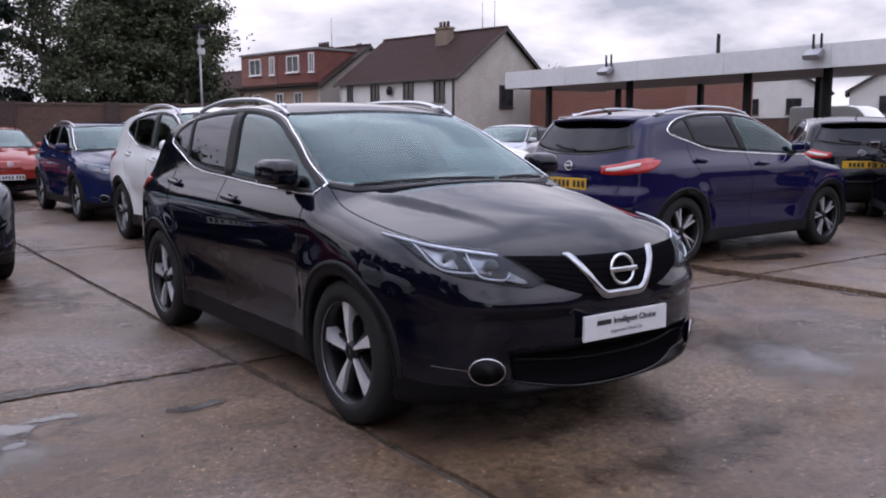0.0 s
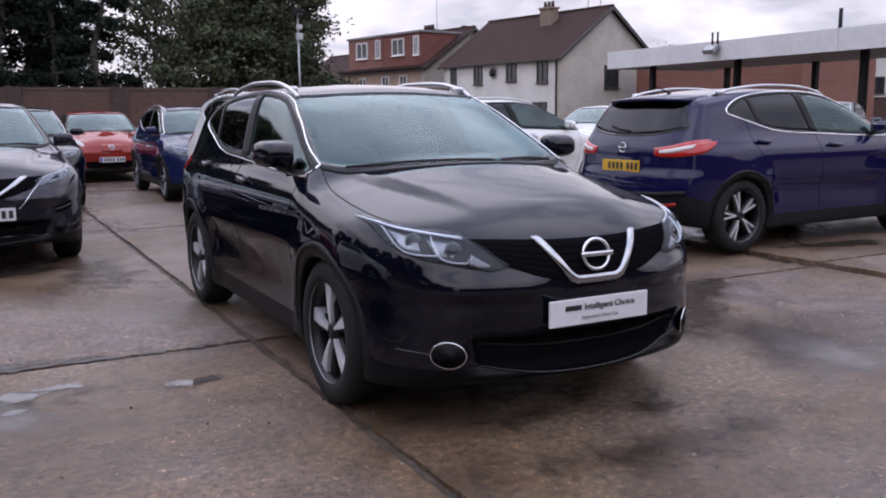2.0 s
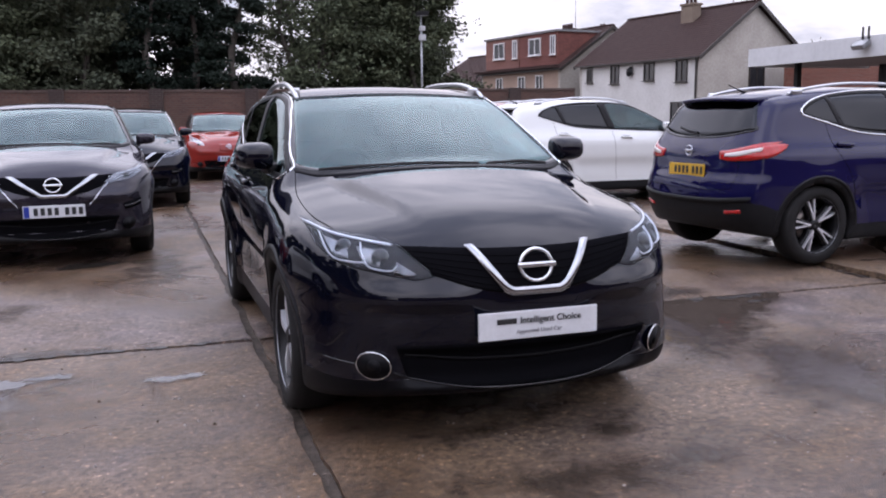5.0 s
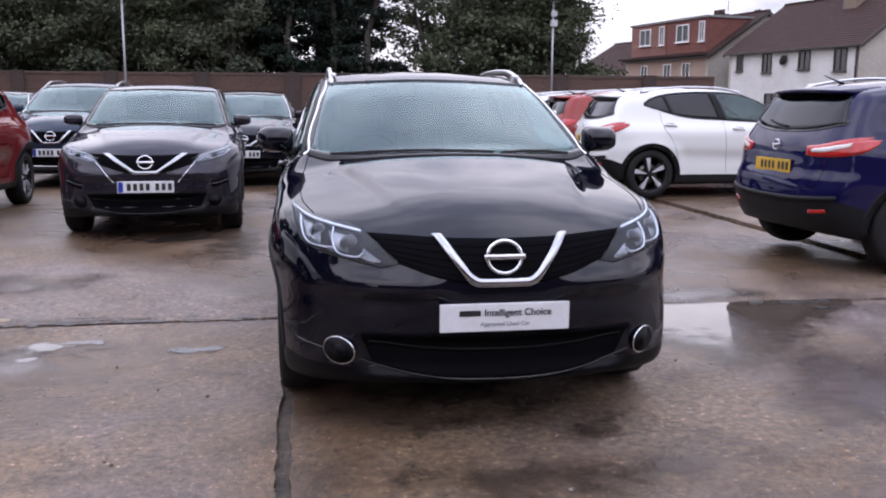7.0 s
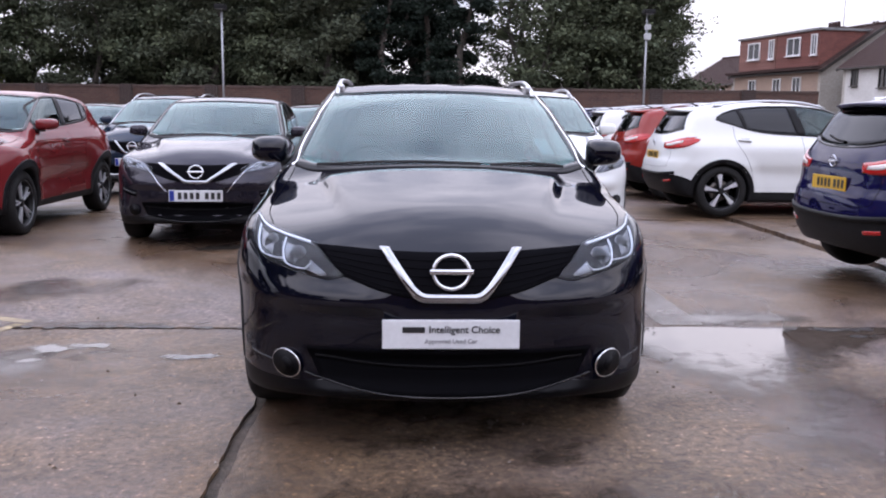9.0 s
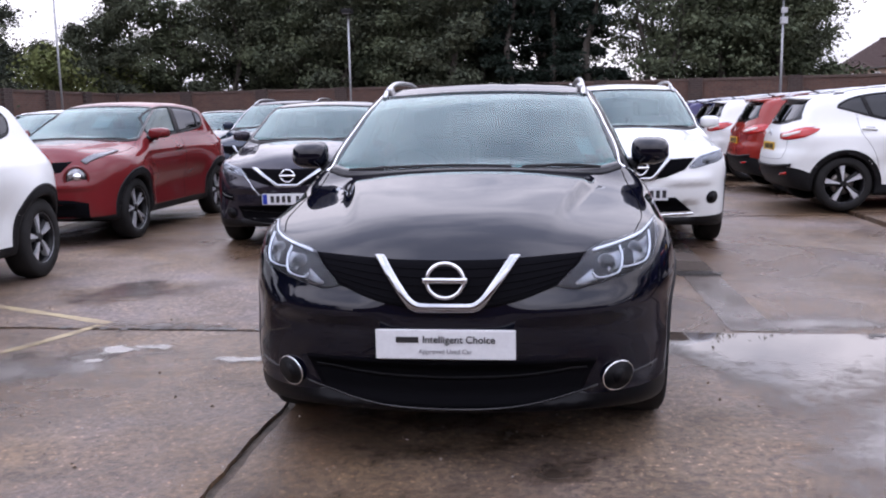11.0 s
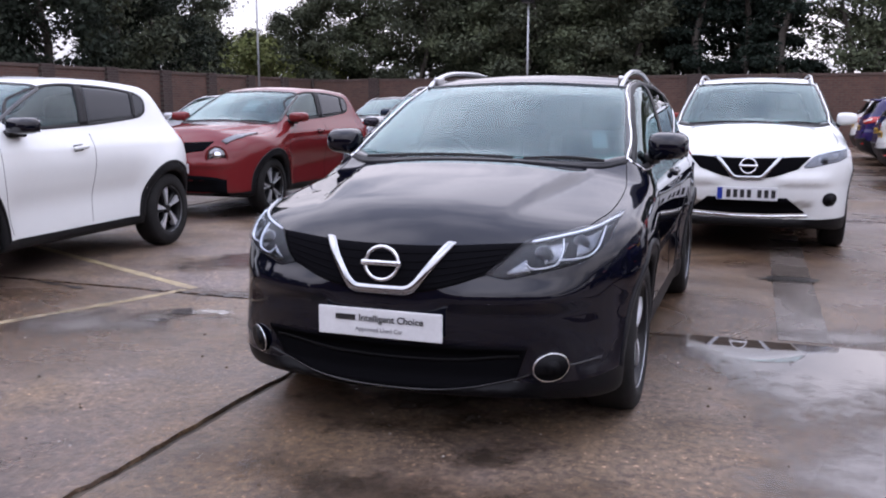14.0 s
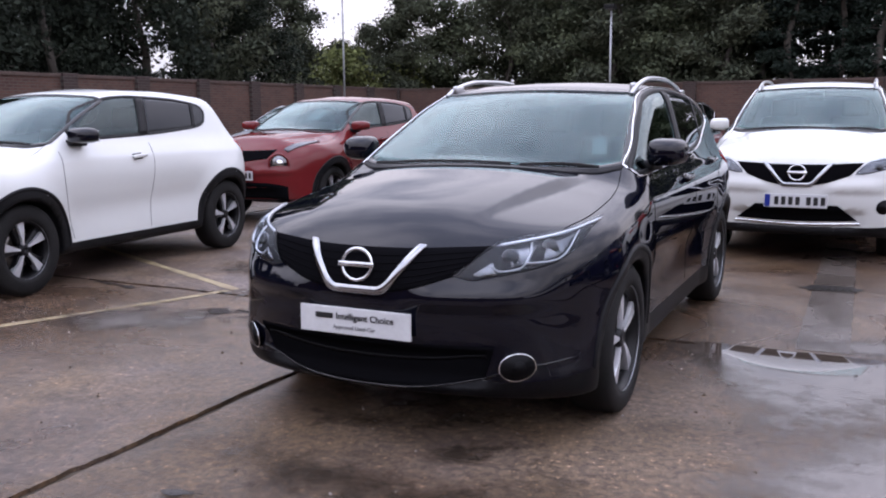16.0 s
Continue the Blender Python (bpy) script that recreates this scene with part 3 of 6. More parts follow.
def windows(key, S, car, privacy=True):
    """Glass, its black borders and the pillars."""
    def add(name, make, material, label="", parent=car, smooth=True):
        return put(name, cached((key, label, name), make, smooth), material, parent, label)
    add("windscreen", lambda: patch(S, 2, SCREEN_TOP, SCREEN_LOW, 33, 14, 0.003, 0.004), WINDSCREEN, "clear laminated windscreen")
    add("rear_window", lambda: patch(S, 1, BACK_TOP, BACK_LOW, 25, 8, 0.003, 0.004), PRIVACY if privacy else SIDE_GLASS, "dark rear window")
    scr = [tuple(p) for p in resample(np.vstack([spline(SCREEN_TOP, 60), spline(SCREEN_LOW, 60)[::-1], spline(SCREEN_TOP, 60)[:1]]), 120)]
    add("windscreen_border", lambda: strip(S, 2, scr[:-1], 0.036, 0.0055, 150, closed=True, mk=resample), GLOSS_BLACK, "black windscreen border")
    bck = [tuple(p) for p in np.vstack([spline(BACK_TOP, 40), spline(BACK_LOW, 40)[::-1]])]
    add("rear_window_border", lambda: strip(S, 1, bck, 0.022, 0.0055, 110, closed=True, mk=resample), GLOSS_BLACK, "black rear window border")
    for side, fl in (("right", lambda m: mirrored(m)), ("left", lambda m: m)):
        def pane(a, b, c, d, n=18, lift=0.003, thick=0.004):
            return lambda: fl(patch(S, 0, cut(S.dlo_top, a, b), cut(S.dlo_low, c, d), n, 10, lift, thick))
        add("door_window", pane(S.dlo_top[0][0] + 0.01, 0.32, S.dlo_low[0][0] + 0.01, 0.18), SIDE_GLASS, "%s front door glass" % side)
        add("door_window", pane(0.41, 1.09, 0.28, 0.99), PRIVACY if privacy else SIDE_GLASS, "%s rear door privacy glass" % side)
        add("quarter_window", pane(1.12, S.dlo_top[-1][0] - 0.01, 1.02, S.dlo_top[-1][0] - 0.01), PRIVACY if privacy else SIDE_GLASS, "%s quarter glass" % side)
        add("door_pillar", pane(0.31, 0.42, 0.17, 0.29, 5, 0.005, 0.02), PLASTIC, "%s black centre pillar" % side)
        add("rear_pillar", pane(1.085, 1.125, 0.985, 1.025, 4, 0.005, 0.02), PLASTIC, "%s slim rear pillar" % side)
        dlo = [tuple(p) for p in np.vstack([spline(S.dlo_top, 60), spline(S.dlo_low, 60)[::-1]])]
        add("window_seal", lambda: fl(strip(S, 0, dlo, 0.032, 0.0045, 140, closed=True, mk=resample)), PLASTIC, "%s black window seal" % side)


def interior(key, car):
    """Seats, dashboard and wheel, dimly seen through the glass."""
    cab = put("cabin_floor", cached((key, "cabin_floor"), lambda: bevelled_box((1.45, 2.9, 0.05), 0.02), False), INTERIOR, car, "", pose(0, 0.3, 0.42))
    put("dashboard", cached((key, "dashboard"), lambda: bevelled_box((1.38, 0.55, 0.28), 0.08, 3)), INTERIOR, cab, "dark moulded dashboard", pose(0, -1.02, 0.52))
    put("steering_wheel", cached((key, "steering_wheel"), lambda: ring(0.18, 0.18, 0.016)), INTERIOR, cab, "", pose(-0.37, -0.72, 0.60, 25))
    for x, y in ((-0.37, 0.0), (0.37, 0.0), (-0.4, 0.92), (0.4, 0.92)):
        seat = put("seat", cached((key, "seat"), lambda: bevelled_box((0.5, 0.52, 0.2), 0.06, 3)), INTERIOR, cab, "dark cloth seat", pose(x, y - 0.3, 0.18))
        back = put("backrest", cached((key, "backrest"), lambda: bevelled_box((0.48, 0.15, 0.62), 0.06, 3)), INTERIOR, cab, "", pose(x, y + 0.02, 0.48, -14))
        put("headrest", cached((key, "headrest"), lambda: bevelled_box((0.26, 0.1, 0.19), 0.045, 3)), INTERIOR, cab, "", pose(x, y + 0.13, 0.88, -10))
    put("rear_view_mirror", cached((key, "rear_view_mirror"), lambda: bevelled_box((0.23, 0.04, 0.07), 0.018)), GLOSS_BLACK, cab, "", pose(0.0, -0.42, 0.92))
    put("sensor_housing", cached((key, "sensor_housing"), lambda: bevelled_box((0.16, 0.20, 0.05), 0.02)), INTERIOR, cab, "dark sensor housing behind the windscreen", pose(0.0, -0.36, 0.99, -24))
    return cab


def plate(car, place, colour, bars, w=0.52, band=True):
    """A number plate on which the characters are plain bars."""
    p = put("number_plate", cached((w, "number_plate"), lambda: bevelled_box((w, 0.012, 0.111), 0.004), False), colour, car, "yellow rear plate" if colour is PLATE_Y else "white front plate", place)
    if band:
        put("plate_band", cached((w, "plate_band"), lambda: bevelled_box((0.045, 0.004, 0.1), 0.001, 1), False), PLATE_B, p, "blue band", pose(-w / 2 + 0.03, -0.007, 0))
    if bars:
        for i in range(7):
            x = -0.165 + i * 0.058 + (0.03 if i > 3 else 0)
            put("plate_bar", cached(("plate_bar",), lambda: bevelled_box((0.036, 0.003, 0.068), 0.001, 1), False), INK, p, "", pose(x + 0.01, -0.0075, 0))
    return p


def badge(car, place, r=0.062):
    b = put("badge", cached((r, "badge_ring"), lambda: ring(r, r * 0.93, r * 0.115)), BADGE, car, "plain chrome ring badge", place)
    put("badge_bar", cached((r, "badge_bar"), lambda: bevelled_box((r * 2.42, 0.014, r * 0.30), 0.004)), BADGE, b, "chrome bar", pose(0, -0.006, 0))
    return b


def mirrors(key, car, material, sy=-0.66, sz=1.15, sx=0.785, size=1.1, stretch=(1, 1, 1)):
    def cap(s):
        bm = bmesh.new()
        bmesh.ops.create_uvsphere(bm, u_segments=24, v_segments=14, radius=0.5)
        for v in bm.verts:
            x, y, z = v.co
            # blunt, boxy shell: flat glass side to the rear, tapering outwards
            v.co = Vector((math.copysign(abs(2 * x) ** 0.55, x) * 0.115, (math.copysign(abs(2 * y) ** 0.7, y) * (0.075 if y < 0 else 0.045)), math.copysign(abs(2 * z) ** 0.6, z) * (0.080 * (1 - (0.12 if z > 0 else 0.42) * (s * x + 0.5)))))
        bm.verts.index_update()
        out = [tuple(v.co) for v in bm.verts], [tuple(v.index for v in f.verts) for f in bm.faces]
        bm.free()
        return out
    for s in (-1, 1):
        m = put("door_mirror", cached((key, s, "mirror_shell"), lambda: cap(s)), material, car, "door mirror shell in body colour", pose(s * (sx + 0.135), sy, sz, 0, 0, s * -8) @ Matrix.Diagonal((size * stretch[0], size * stretch[1], size * stretch[2], 1)))
        put("mirror_base", cached((key, "mirror_base"), lambda: bevelled_box((0.13, 0.10, 0.045), 0.015)), PLASTIC, m, "black mirror foot", pose(-s * 0.13, 0.0, -0.055, 0, s * 12, 0))
        put("mirror_glass", cached((key, "mirror_glass"), lambda: bevelled_box((0.165, 0.006, 0.095), 0.002, 1), False), CHROME, m, "mirror glass", pose(0, 0.040, 0))

# ---- whole cars ----
LARGE = dict(HATCH, top=[(-2.4, 0.86), (-2.22, 0.905), (-2.10, 0.945), (-1.9, 0.985), (-1.6, 1.03), (-1.3, 1.07), (-1.08, 1.105), (-0.9, 1.185), (-0.6, 1.33), (-0.3, 1.465), (-0.05, 1.54), (0.3, 1.575), (0.7, 1.58), (1.1, 1.57), (1.5, 1.54), (1.85, 1.50), (2.3, 1.42)],
              front=[(0.05, -2.06), (0.2, -2.14), (0.3, -2.19), (0.42, -2.215), (0.55, -2.235), (0.7, -2.23), (0.8, -2.205), (0.88, -2.16), (1.0, -2.03), (1.3, -1.6)],
              rear=[(0.05, 2.0), (0.3, 2.09), (0.45, 2.15), (0.6, 2.17), (0.75, 2.16), (0.95, 2.11), (1.12, 2.05), (1.3, 1.97), (1.5, 1.87), (1.7, 1.76)])
SMALL = dict(HATCH, sill=0.335, floor=0.245, bulge=0.058, arch=0.385, clad=0.085,
            dlo=([(-0.68, 1.200), (-0.58, 1.285), (-0.42, 1.380), (-0.15, 1.460), (0.10, 1.488), (0.36, 1.490), (0.75, 1.474), (1.02, 1.448), (1.18, 1.420), (1.25, 1.385)], [(-0.68, 1.142), (-0.36, 1.146), (0.26, 1.165), (0.60, 1.184), (0.83, 1.200), (1.0, 1.214), (1.12, 1.235), (1.20, 1.275), (1.25, 1.345)]),
            top=[(-2.4, 0.90), (-2.22, 0.955), (-2.05, 1.0), (-1.9, 1.03), (-1.6, 1.06), (-1.3, 1.085), (-1.08, 1.12), (-0.9, 1.195), (-0.6, 1.34), (-0.3, 1.468), (-0.05, 1.540), (0.3, 1.568), (0.7, 1.568), (1.1, 1.548), (1.4, 1.522), (1.7, 1.48), (2.2, 1.39)],
            side=[(0.05, 0.78), (0.2, 0.820), (0.32, 0.842), (0.45, 0.848), (0.58, 0.852), (0.72, 0.868), (0.86, 0.880), (0.97, 0.868), (1.05, 0.828), (1.12, 0.786), (1.3, 0.704), (1.45, 0.632), (1.56, 0.575), (1.75, 0.47)],
            rear=[(0.05, 1.78), (0.3, 1.88), (0.45, 1.935), (0.6, 1.955), (0.8, 1.95), (0.93, 1.925), (1.02, 1.875), (1.08, 1.81), (1.2, 1.705), (1.35, 1.605), (1.5, 1.515), (1.7, 1.40)])
ELECTRIC = dict(HATCH, top=[(-2.4, 0.74), (-2.22, 0.80), (-2.10, 0.85), (-1.9, 0.925), (-1.6, 1.0), (-1.3, 1.06), (-1.08, 1.105), (-0.9, 1.185), (-0.6, 1.33), (-0.3, 1.46), (-0.05, 1.53), (0.3, 1.56), (0.7, 1.555), (1.1, 1.53), (1.5, 1.48), (1.75, 1.44), (2.2, 1.35)])
KINDS = {
    "hatch_near": (HATCH, 0.020, (1, 1, 1), "near"),
    "hatch": (HATCH, 0.036, (1, 1, 1), "classic"),
    "facelift": (HATCH, 0.036, (1, 1, 1), "facelift"),
    "large": (LARGE, 0.036, (1.01, 1.03, 1.065), "large"),
    "small": (SMALL, 0.032, (0.985, 0.955, 1.02), "small"),
    "electric": (ELECTRIC, 0.036, (0.98, 1.02, 0.98), "electric"),
}
SHAPES = {}
LAMP_UP = [(0.815, 0.920), (0.74, 0.889), (0.67, 0.875), (0.535, 0.853), (0.47, 0.80), (0.402, 0.745)]
LAMP_LOW = [(0.795, 0.835), (0.735, 0.778), (0.605, 0.746), (0.52, 0.730), (0.47, 0.722), (0.40, 0.738)]


def both(name, make, material, car, key, label="", smooth=True):
    """The same laid part on the car's left and right."""
    out = []
    for side, fl in (("left", lambda m: m), ("right", mirrored)):
        out.append(put(name, cached((key, side, label, name), lambda: fl(make()), smooth), material, car, label))
    return out


LAMPS = {"large": ([(0.84, 0.900), (0.76, 0.895), (0.68, 0.885), (0.58, 0.860), (0.52, 0.825), (0.47, 0.780)], [(0.84, 0.835), (0.76, 0.800), (0.68, 0.785), (0.58, 0.765), (0.52, 0.755), (0.46, 0.755)]), "electric": ([(0.80, 0.985), (0.72, 0.965), (0.63, 0.915), (0.54, 0.85)], [(0.79, 0.90), (0.70, 0.86), (0.62, 0.815), (0.53, 0.79)]), "facelift": ([(0.80, 0.905), (0.72, 0.880), (0.64, 0.862), (0.52, 0.842), (0.46, 0.815), (0.42, 0.79)], [(0.79, 0.855), (0.72, 0.815), (0.64, 0.792), (0.54, 0.775), (0.48, 0.768), (0.42, 0.775)])}


def headlamps(key, S, car, near):
    up, low = LAMPS.get(key, (LAMP_UP, LAMP_LOW))
    def inset(a, b):
        u, l = resample(up, 14), resample(low, 14)
        return [tuple(p) for p in u * (1 - a) + l * a], [tuple(p) for p in u * (1 - b) + l * b]
    bowls = both("headlamp", lambda: patch(S, 1, up, low, 26, 10, 0.001, 0.03, -1), LAMP_DARK if near else CLEAR_LENS if key == "electric" else LAMP_GREY, car, key, "headlamp with dark bezel and bright reflectors")
    for i, bowl in enumerate(bowls):
        fl = (lambda m: m) if i == 0 else mirrored
        sd = "left" if i == 0 else "right"
        sx = 1 if i == 0 else -1
        def sub(name, make, material, label=""):
            return put(name, cached((key, sd, label, name), lambda: fl(make())), material, bowl, label)
        u, l = inset(0.02, 0.08)
        sub("lamp_brow", lambda: patch(S, 1, u[:9], l[:9], 20, 4, 0.008, 0.01, -1), LIGHT_GUIDE, "bright running light strip")
        mid = lambda a, b, i0, i1: [tuple(p) for p in (resample(up, 30) * (1 - a) + resample(low, 30) * a)[i0:i1]]
        if not near and key != "electric":
            sub("lamp_reflector", lambda: patch(S, 1, mid(0.22, 0, 5, 20), mid(0.72, 0, 7, 20), 12, 5, 0.003, 0.01, -1), LAMP_IN, "bright reflector")
        if near:
            sub("lamp_reflector", lambda: patch(S, 1, mid(0.24, 0, 3, 9), mid(0.80, 0, 4, 9), 10, 6, 0.003, 0.01, -1), LAMP_IN, "outer bright reflector")
            sub("lamp_reflector", lambda: patch(S, 1, mid(0.26, 0, 10, 16), mid(0.78, 0, 11, 16), 10, 6, 0.003, 0.01, -1), LAMP_IN, "inner bright reflector")
            sub("lamp_guide", lambda: strip(S, 1, [(0.775, 0.885), (0.768, 0.83), (0.745, 0.795), (0.69, 0.785), (0.648, 0.785)], 0.0052, 0.009, 24, -1), LIGHT_GUIDE, "curved outer light guide")
            sub("lamp_guide", lambda: strip(S, 1, [(0.645, 0.855), (0.652, 0.815), (0.640, 0.775), (0.615, 0.762), (0.56, 0.757), (0.535, 0.775)], 0.0052, 0.009, 24, -1), LIGHT_GUIDE, "curved inner light guide")
            sub("lamp_wedge", lambda: patch(S, 1, [(0.535, 0.79), (0.50, 0.765), (0.47, 0.745)], [(0.555, 0.742), (0.51, 0.735), (0.475, 0.738)], 8, 4, 0.006, 0.01, -1), LAMP_IN, "bright indicator reflector")
            for x, z, r, tag in ((0.71, 0.838, 0.031, "outer"), (0.592, 0.806, 0.033, "inner")):
                y = float(S.reach(1, np.array([x]), np.array([z]), -1)[0])
                where = pose(sx * x, y - 0.001, z, -22, 0, sx * (34 if tag == "outer" else 24))
                put("projector_lens", cached((key, tag, "projector_lens"), lambda: disc(r, r, 0.012)), GLOSS_BLACK, bowl, "dark %s projector lens" % tag, where)
                put("projector_ring", cached((key, tag, "projector_ring"), lambda: ring(r, r, 0.004)), LAMP_IN, bowl, "chrome %s projector ring" % tag, where)
        else:
            x, z = 0.64, 0.825 if key == "facelift" else 0.81
            y = float(S.reach(1, np.array([x]), np.array([z]), -1)[0])
            put("projector_lens", cached((key, "projector_lens"), lambda: disc(0.03, 0.03, 0.014)), GLOSS_BLACK, bowl, "dark projector lens", pose(sx * x, y - 0.004, z, 0, 0, sx * 38))
        sub("lamp_lens", lambda: patch(S, 1, up, low, 26, 10, 0.020, 0.003, -1), LENS, "clear headlamp cover")


def car_body(kind, colour, place, name, label, wheel_style="twin", rails=True, plate_bars=True, front=True, chrome=True, group="", mirror=None, privacy=True, see_in=True):
    spec, h, scale, face = KINDS[kind]
    if kind not in SHAPES:
        SHAPES[kind] = Shape(spec)
        SHAPES[kind].dlo_top, SHAPES[kind].dlo_low = spec.get("dlo", (DLO_TOP, DLO_LOW))
    S = SHAPES[kind]
    near = kind == "hatch_near"
    car = thing(name, label, "car", place, group)
    car.scale = scale
    if (kind, "body") not in MESHES:
        skin, low = shell_parts(S, h)
        MESHES[(kind, "body")] = mesh_from("body", *skin[:2], True, skin[2])
        MESHES[(kind, "cladding")] = mesh_from("cladding", *low[:2], True, low[2])
    put("body", MESHES[(kind, "body")], colour, car, "glossy painted body shell")
    put("cladding", MESHES[(kind, "cladding")], SATIN_BLACK if near else PLASTIC, car, "black plastic lower cladding and arches")
    windows(kind, S, car, privacy)
    if see_in:
        interior(kind, car)
    def one(nm, make, material, label="", parent=car, smooth=True):
        return put(nm, cached((kind, label, nm), make, smooth), material, parent, label)
    one("underbody", lambda: bevelled_box((1.3, 3.1, 0.10), 0.03), MESH_BLACK, "", car).matrix_basis = pose(0, 0, 0.26)
    # wheels
    r = 0.345
    for y in S.s["wheel_y"]:
        add_wheel(car, pose(0.775, y, r), wheel_style, r)
        add_wheel(car, pose(-0.775, y, r, 0, 0, 180), wheel_style, r)
    for y, tag in zip(S.s["wheel_y"], ("front", "rear")):
        out = S.s["arch"] + S.s.get("clad", 0.06) + 0.002
        arc = [(y + out * math.cos(a), 0.33 + out * math.sin(a)) for a in np.linspace(-0.02, math.pi + 0.02, 30)]
        both("arch_lip", lambda: strip(S, 0, arc, 0.030, 0.006, 60, mk=resample), PLASTIC, car, kind, "%s black arch lip" % tag)
    # shut lines
    both("door_gap", lambda: strip(S, 0, [(0.24, 1.09), (0.22, 0.9), (0.19, 0.6), (0.17, 0.36)], 0.0045, 0.0015, 30), MESH_BLACK, car, kind, "centre door gap")
    both("door_gap", lambda: strip(S, 0, [(-0.88, 1.05), (-0.90, 0.85), (-0.86, 0.6), (-0.80, 0.37)], 0.0045, 0.0015, 30), MESH_BLACK, car, kind, "front door gap")
    if face != "small":
        both("door_gap", lambda: strip(S, 0, [(1.18, 1.22), (1.14, 1.0), (1.02, 0.82), (0.93, 0.6), (0.90, 0.40)], 0.0045, 0.0015, 40), MESH_BLACK, car, kind, "rear door gap")
    both("bonnet_gap", lambda: strip(S, 2, [(0.735, -0.95), (0.765, -1.15), (0.775, -1.35), (0.765, -1.6), (0.72, -1.80)], 0.0045, 0.0015, 40), MESH_BLACK, car, kind, "bonnet gap")
    for y, z in ((0.02, 0.985), (1.04, 1.035))[:1 if face == "small" else 2]:
        x = float(S.reach(0, np.array([y]), np.array([z]))[0])
        for s in (1, -1):
            put("door_handle", cached((kind, "door_handle"), lambda: bevelled_box((0.03, 0.19, 0.032), 0.012)), colour, car, "door handle in body colour", pose(s * (x + 0.022), y, z, 4, s * -8, 0))
            put("handle_recess", cached((kind, "handle_recess"), lambda: bevelled_box((0.012, 0.12, 0.055), 0.005)), GLOSS_BLACK, car, "", pose(s * (x - 0.001), y - 0.01, z - 0.004, 4, s * -12, 0))
    if chrome:
        dlo = lambda: [tuple(p) for p in np.vstack([spline(S.dlo_top, 60), spline(S.dlo_low, 60)[::-1]])]
        both("window_trim", lambda: strip(S, 0, [(p[0] + (0.012 if p[0] > 1.2 else -0.004 if p[0] < -0.8 else 0), p[1] + (0.014 if p[1] > np.interp(p[0], [q[0] for q in S.dlo_low], [q[1] for q in S.dlo_low]) + 0.008 else -0.014)) for p in dlo()], 0.008 if near else 0.012, 0.009, 150, closed=True, mk=resample), CHROME, car, kind, "chrome window surround")
    if rails:
        for s in (1, -1):
            ys = np.linspace(-0.16, 1.42, 28)
            arch = np.sin(np.clip((ys + 0.16) / 1.58, 0, 1) * math.pi) ** 0.6
            xs = np.interp(ys, [-0.16, 0.1, 1.2, 1.42], [0.580, 0.580, 0.56, 0.55])
            zs = S.reach(2, xs, ys) + 0.004 + 0.046 * arch
            pts = [(s * x, y, z) for x, y, z in zip(xs, ys, zs)]
            put("roof_rail", cached((kind, s, "roof_rail"), lambda: tube(pts, 0.014, 10, 1.0)), SATIN, car, "satin silver roof rail")
            for y in (-0.03, 1.34):
                x = 0.565
                z = float(S.reach(2, np.array([x]), np.array([y]))[0])
                put("rail_foot", cached((kind, "rail_foot"), lambda: bevelled_box((0.034, 0.12, 0.05), 0.012)), SATIN, car, "", pose(s * x, y, z + 0.012))
    mirrors(kind, car, mirror or colour, *((-0.68, 1.17, 0.79, 1.25, (0.85, 1.35, 0.74)) if face == "small" else (-0.66, 1.155, 0.770, 1.1, (0.76, 1.5, 0.92)) if near else (-0.66, 1.14, 0.775, 0.86)))
    put("aerial", cached((kind, "aerial"), lambda: tube([(0, 1.42, 1.50), (0, 1.5, 1.53), (0, 1.62, 1.575)], [0.014, 0.008, 0.003], 8)), PLASTIC, car, "short black roof aerial")
    # front face
    if face != "small":
        gt = [(-0.52, 0.846), (-0.385, 0.842), (-0.2, 0.834), (0.0, 0.832), (0.2, 0.834), (0.385, 0.842), (0.52, 0.846)]
        gl = [(-0.415, 0.742), (-0.385, 0.732), (-0.21, 0.678), (0.0, 0.655), (0.21, 0.678), (0.385, 0.732), (0.415, 0.742)]
        if face == "electric":
            one("nose_panel", lambda: patch(S, 1, gt[2:5], gl[2:5], 14, 6, 0.004, 0.02, -1), colour, "closed nose panel in body colour")
        else:
            grille = one("grille", lambda: patch(S, 1, gt, gl, 40, 10, 0.004, 0.02, -1), MESH_BLACK, "black upper grille")
            for i in range(1, 6):
                one("grille_bar", lambda: strip(S, 1, [tuple(p) for p in spline(gt, 30) * (1 - i / 6) + spline(gl, 30) * (i / 6)], 0.004, 0.007, 44, -1), GRILLE_BAR, "grille bar %s" % "abcdef"[i], grille)
            wide = {"facelift": 0.12, "large": 0.02}.get(face, 0.0)
            outer = [(-0.272 - wide, 0.842), (-0.152, 0.684), (-0.134, 0.664), (-0.105, 0.652), (0.105, 0.652), (0.134, 0.664), (0.152, 0.684), (0.272 + wide, 0.842)]
            inner = [(-0.233 - wide * 0.8, 0.842), (-0.131, 0.708), (-0.114, 0.694), (-0.096, 0.685), (0.096, 0.685), (0.114, 0.694), (0.131, 0.708), (0.233 + wide * 0.8, 0.842)]
            one("grille_chrome", lambda: patch(S, 1, inner, outer, 60, 7, 0.014, 0.03, -1, False, 0.004), V_CHROME, "chrome V of the grille")
        y0 = float(S.reach(1, np.array([0.0]), np.array([0.768]), -1)[0])
        badge(car, pose(0, y0 - 0.020, 0.768, -10), 0.068 if face != "electric" else 0.055)
        headlamps(kind, S, car, near)
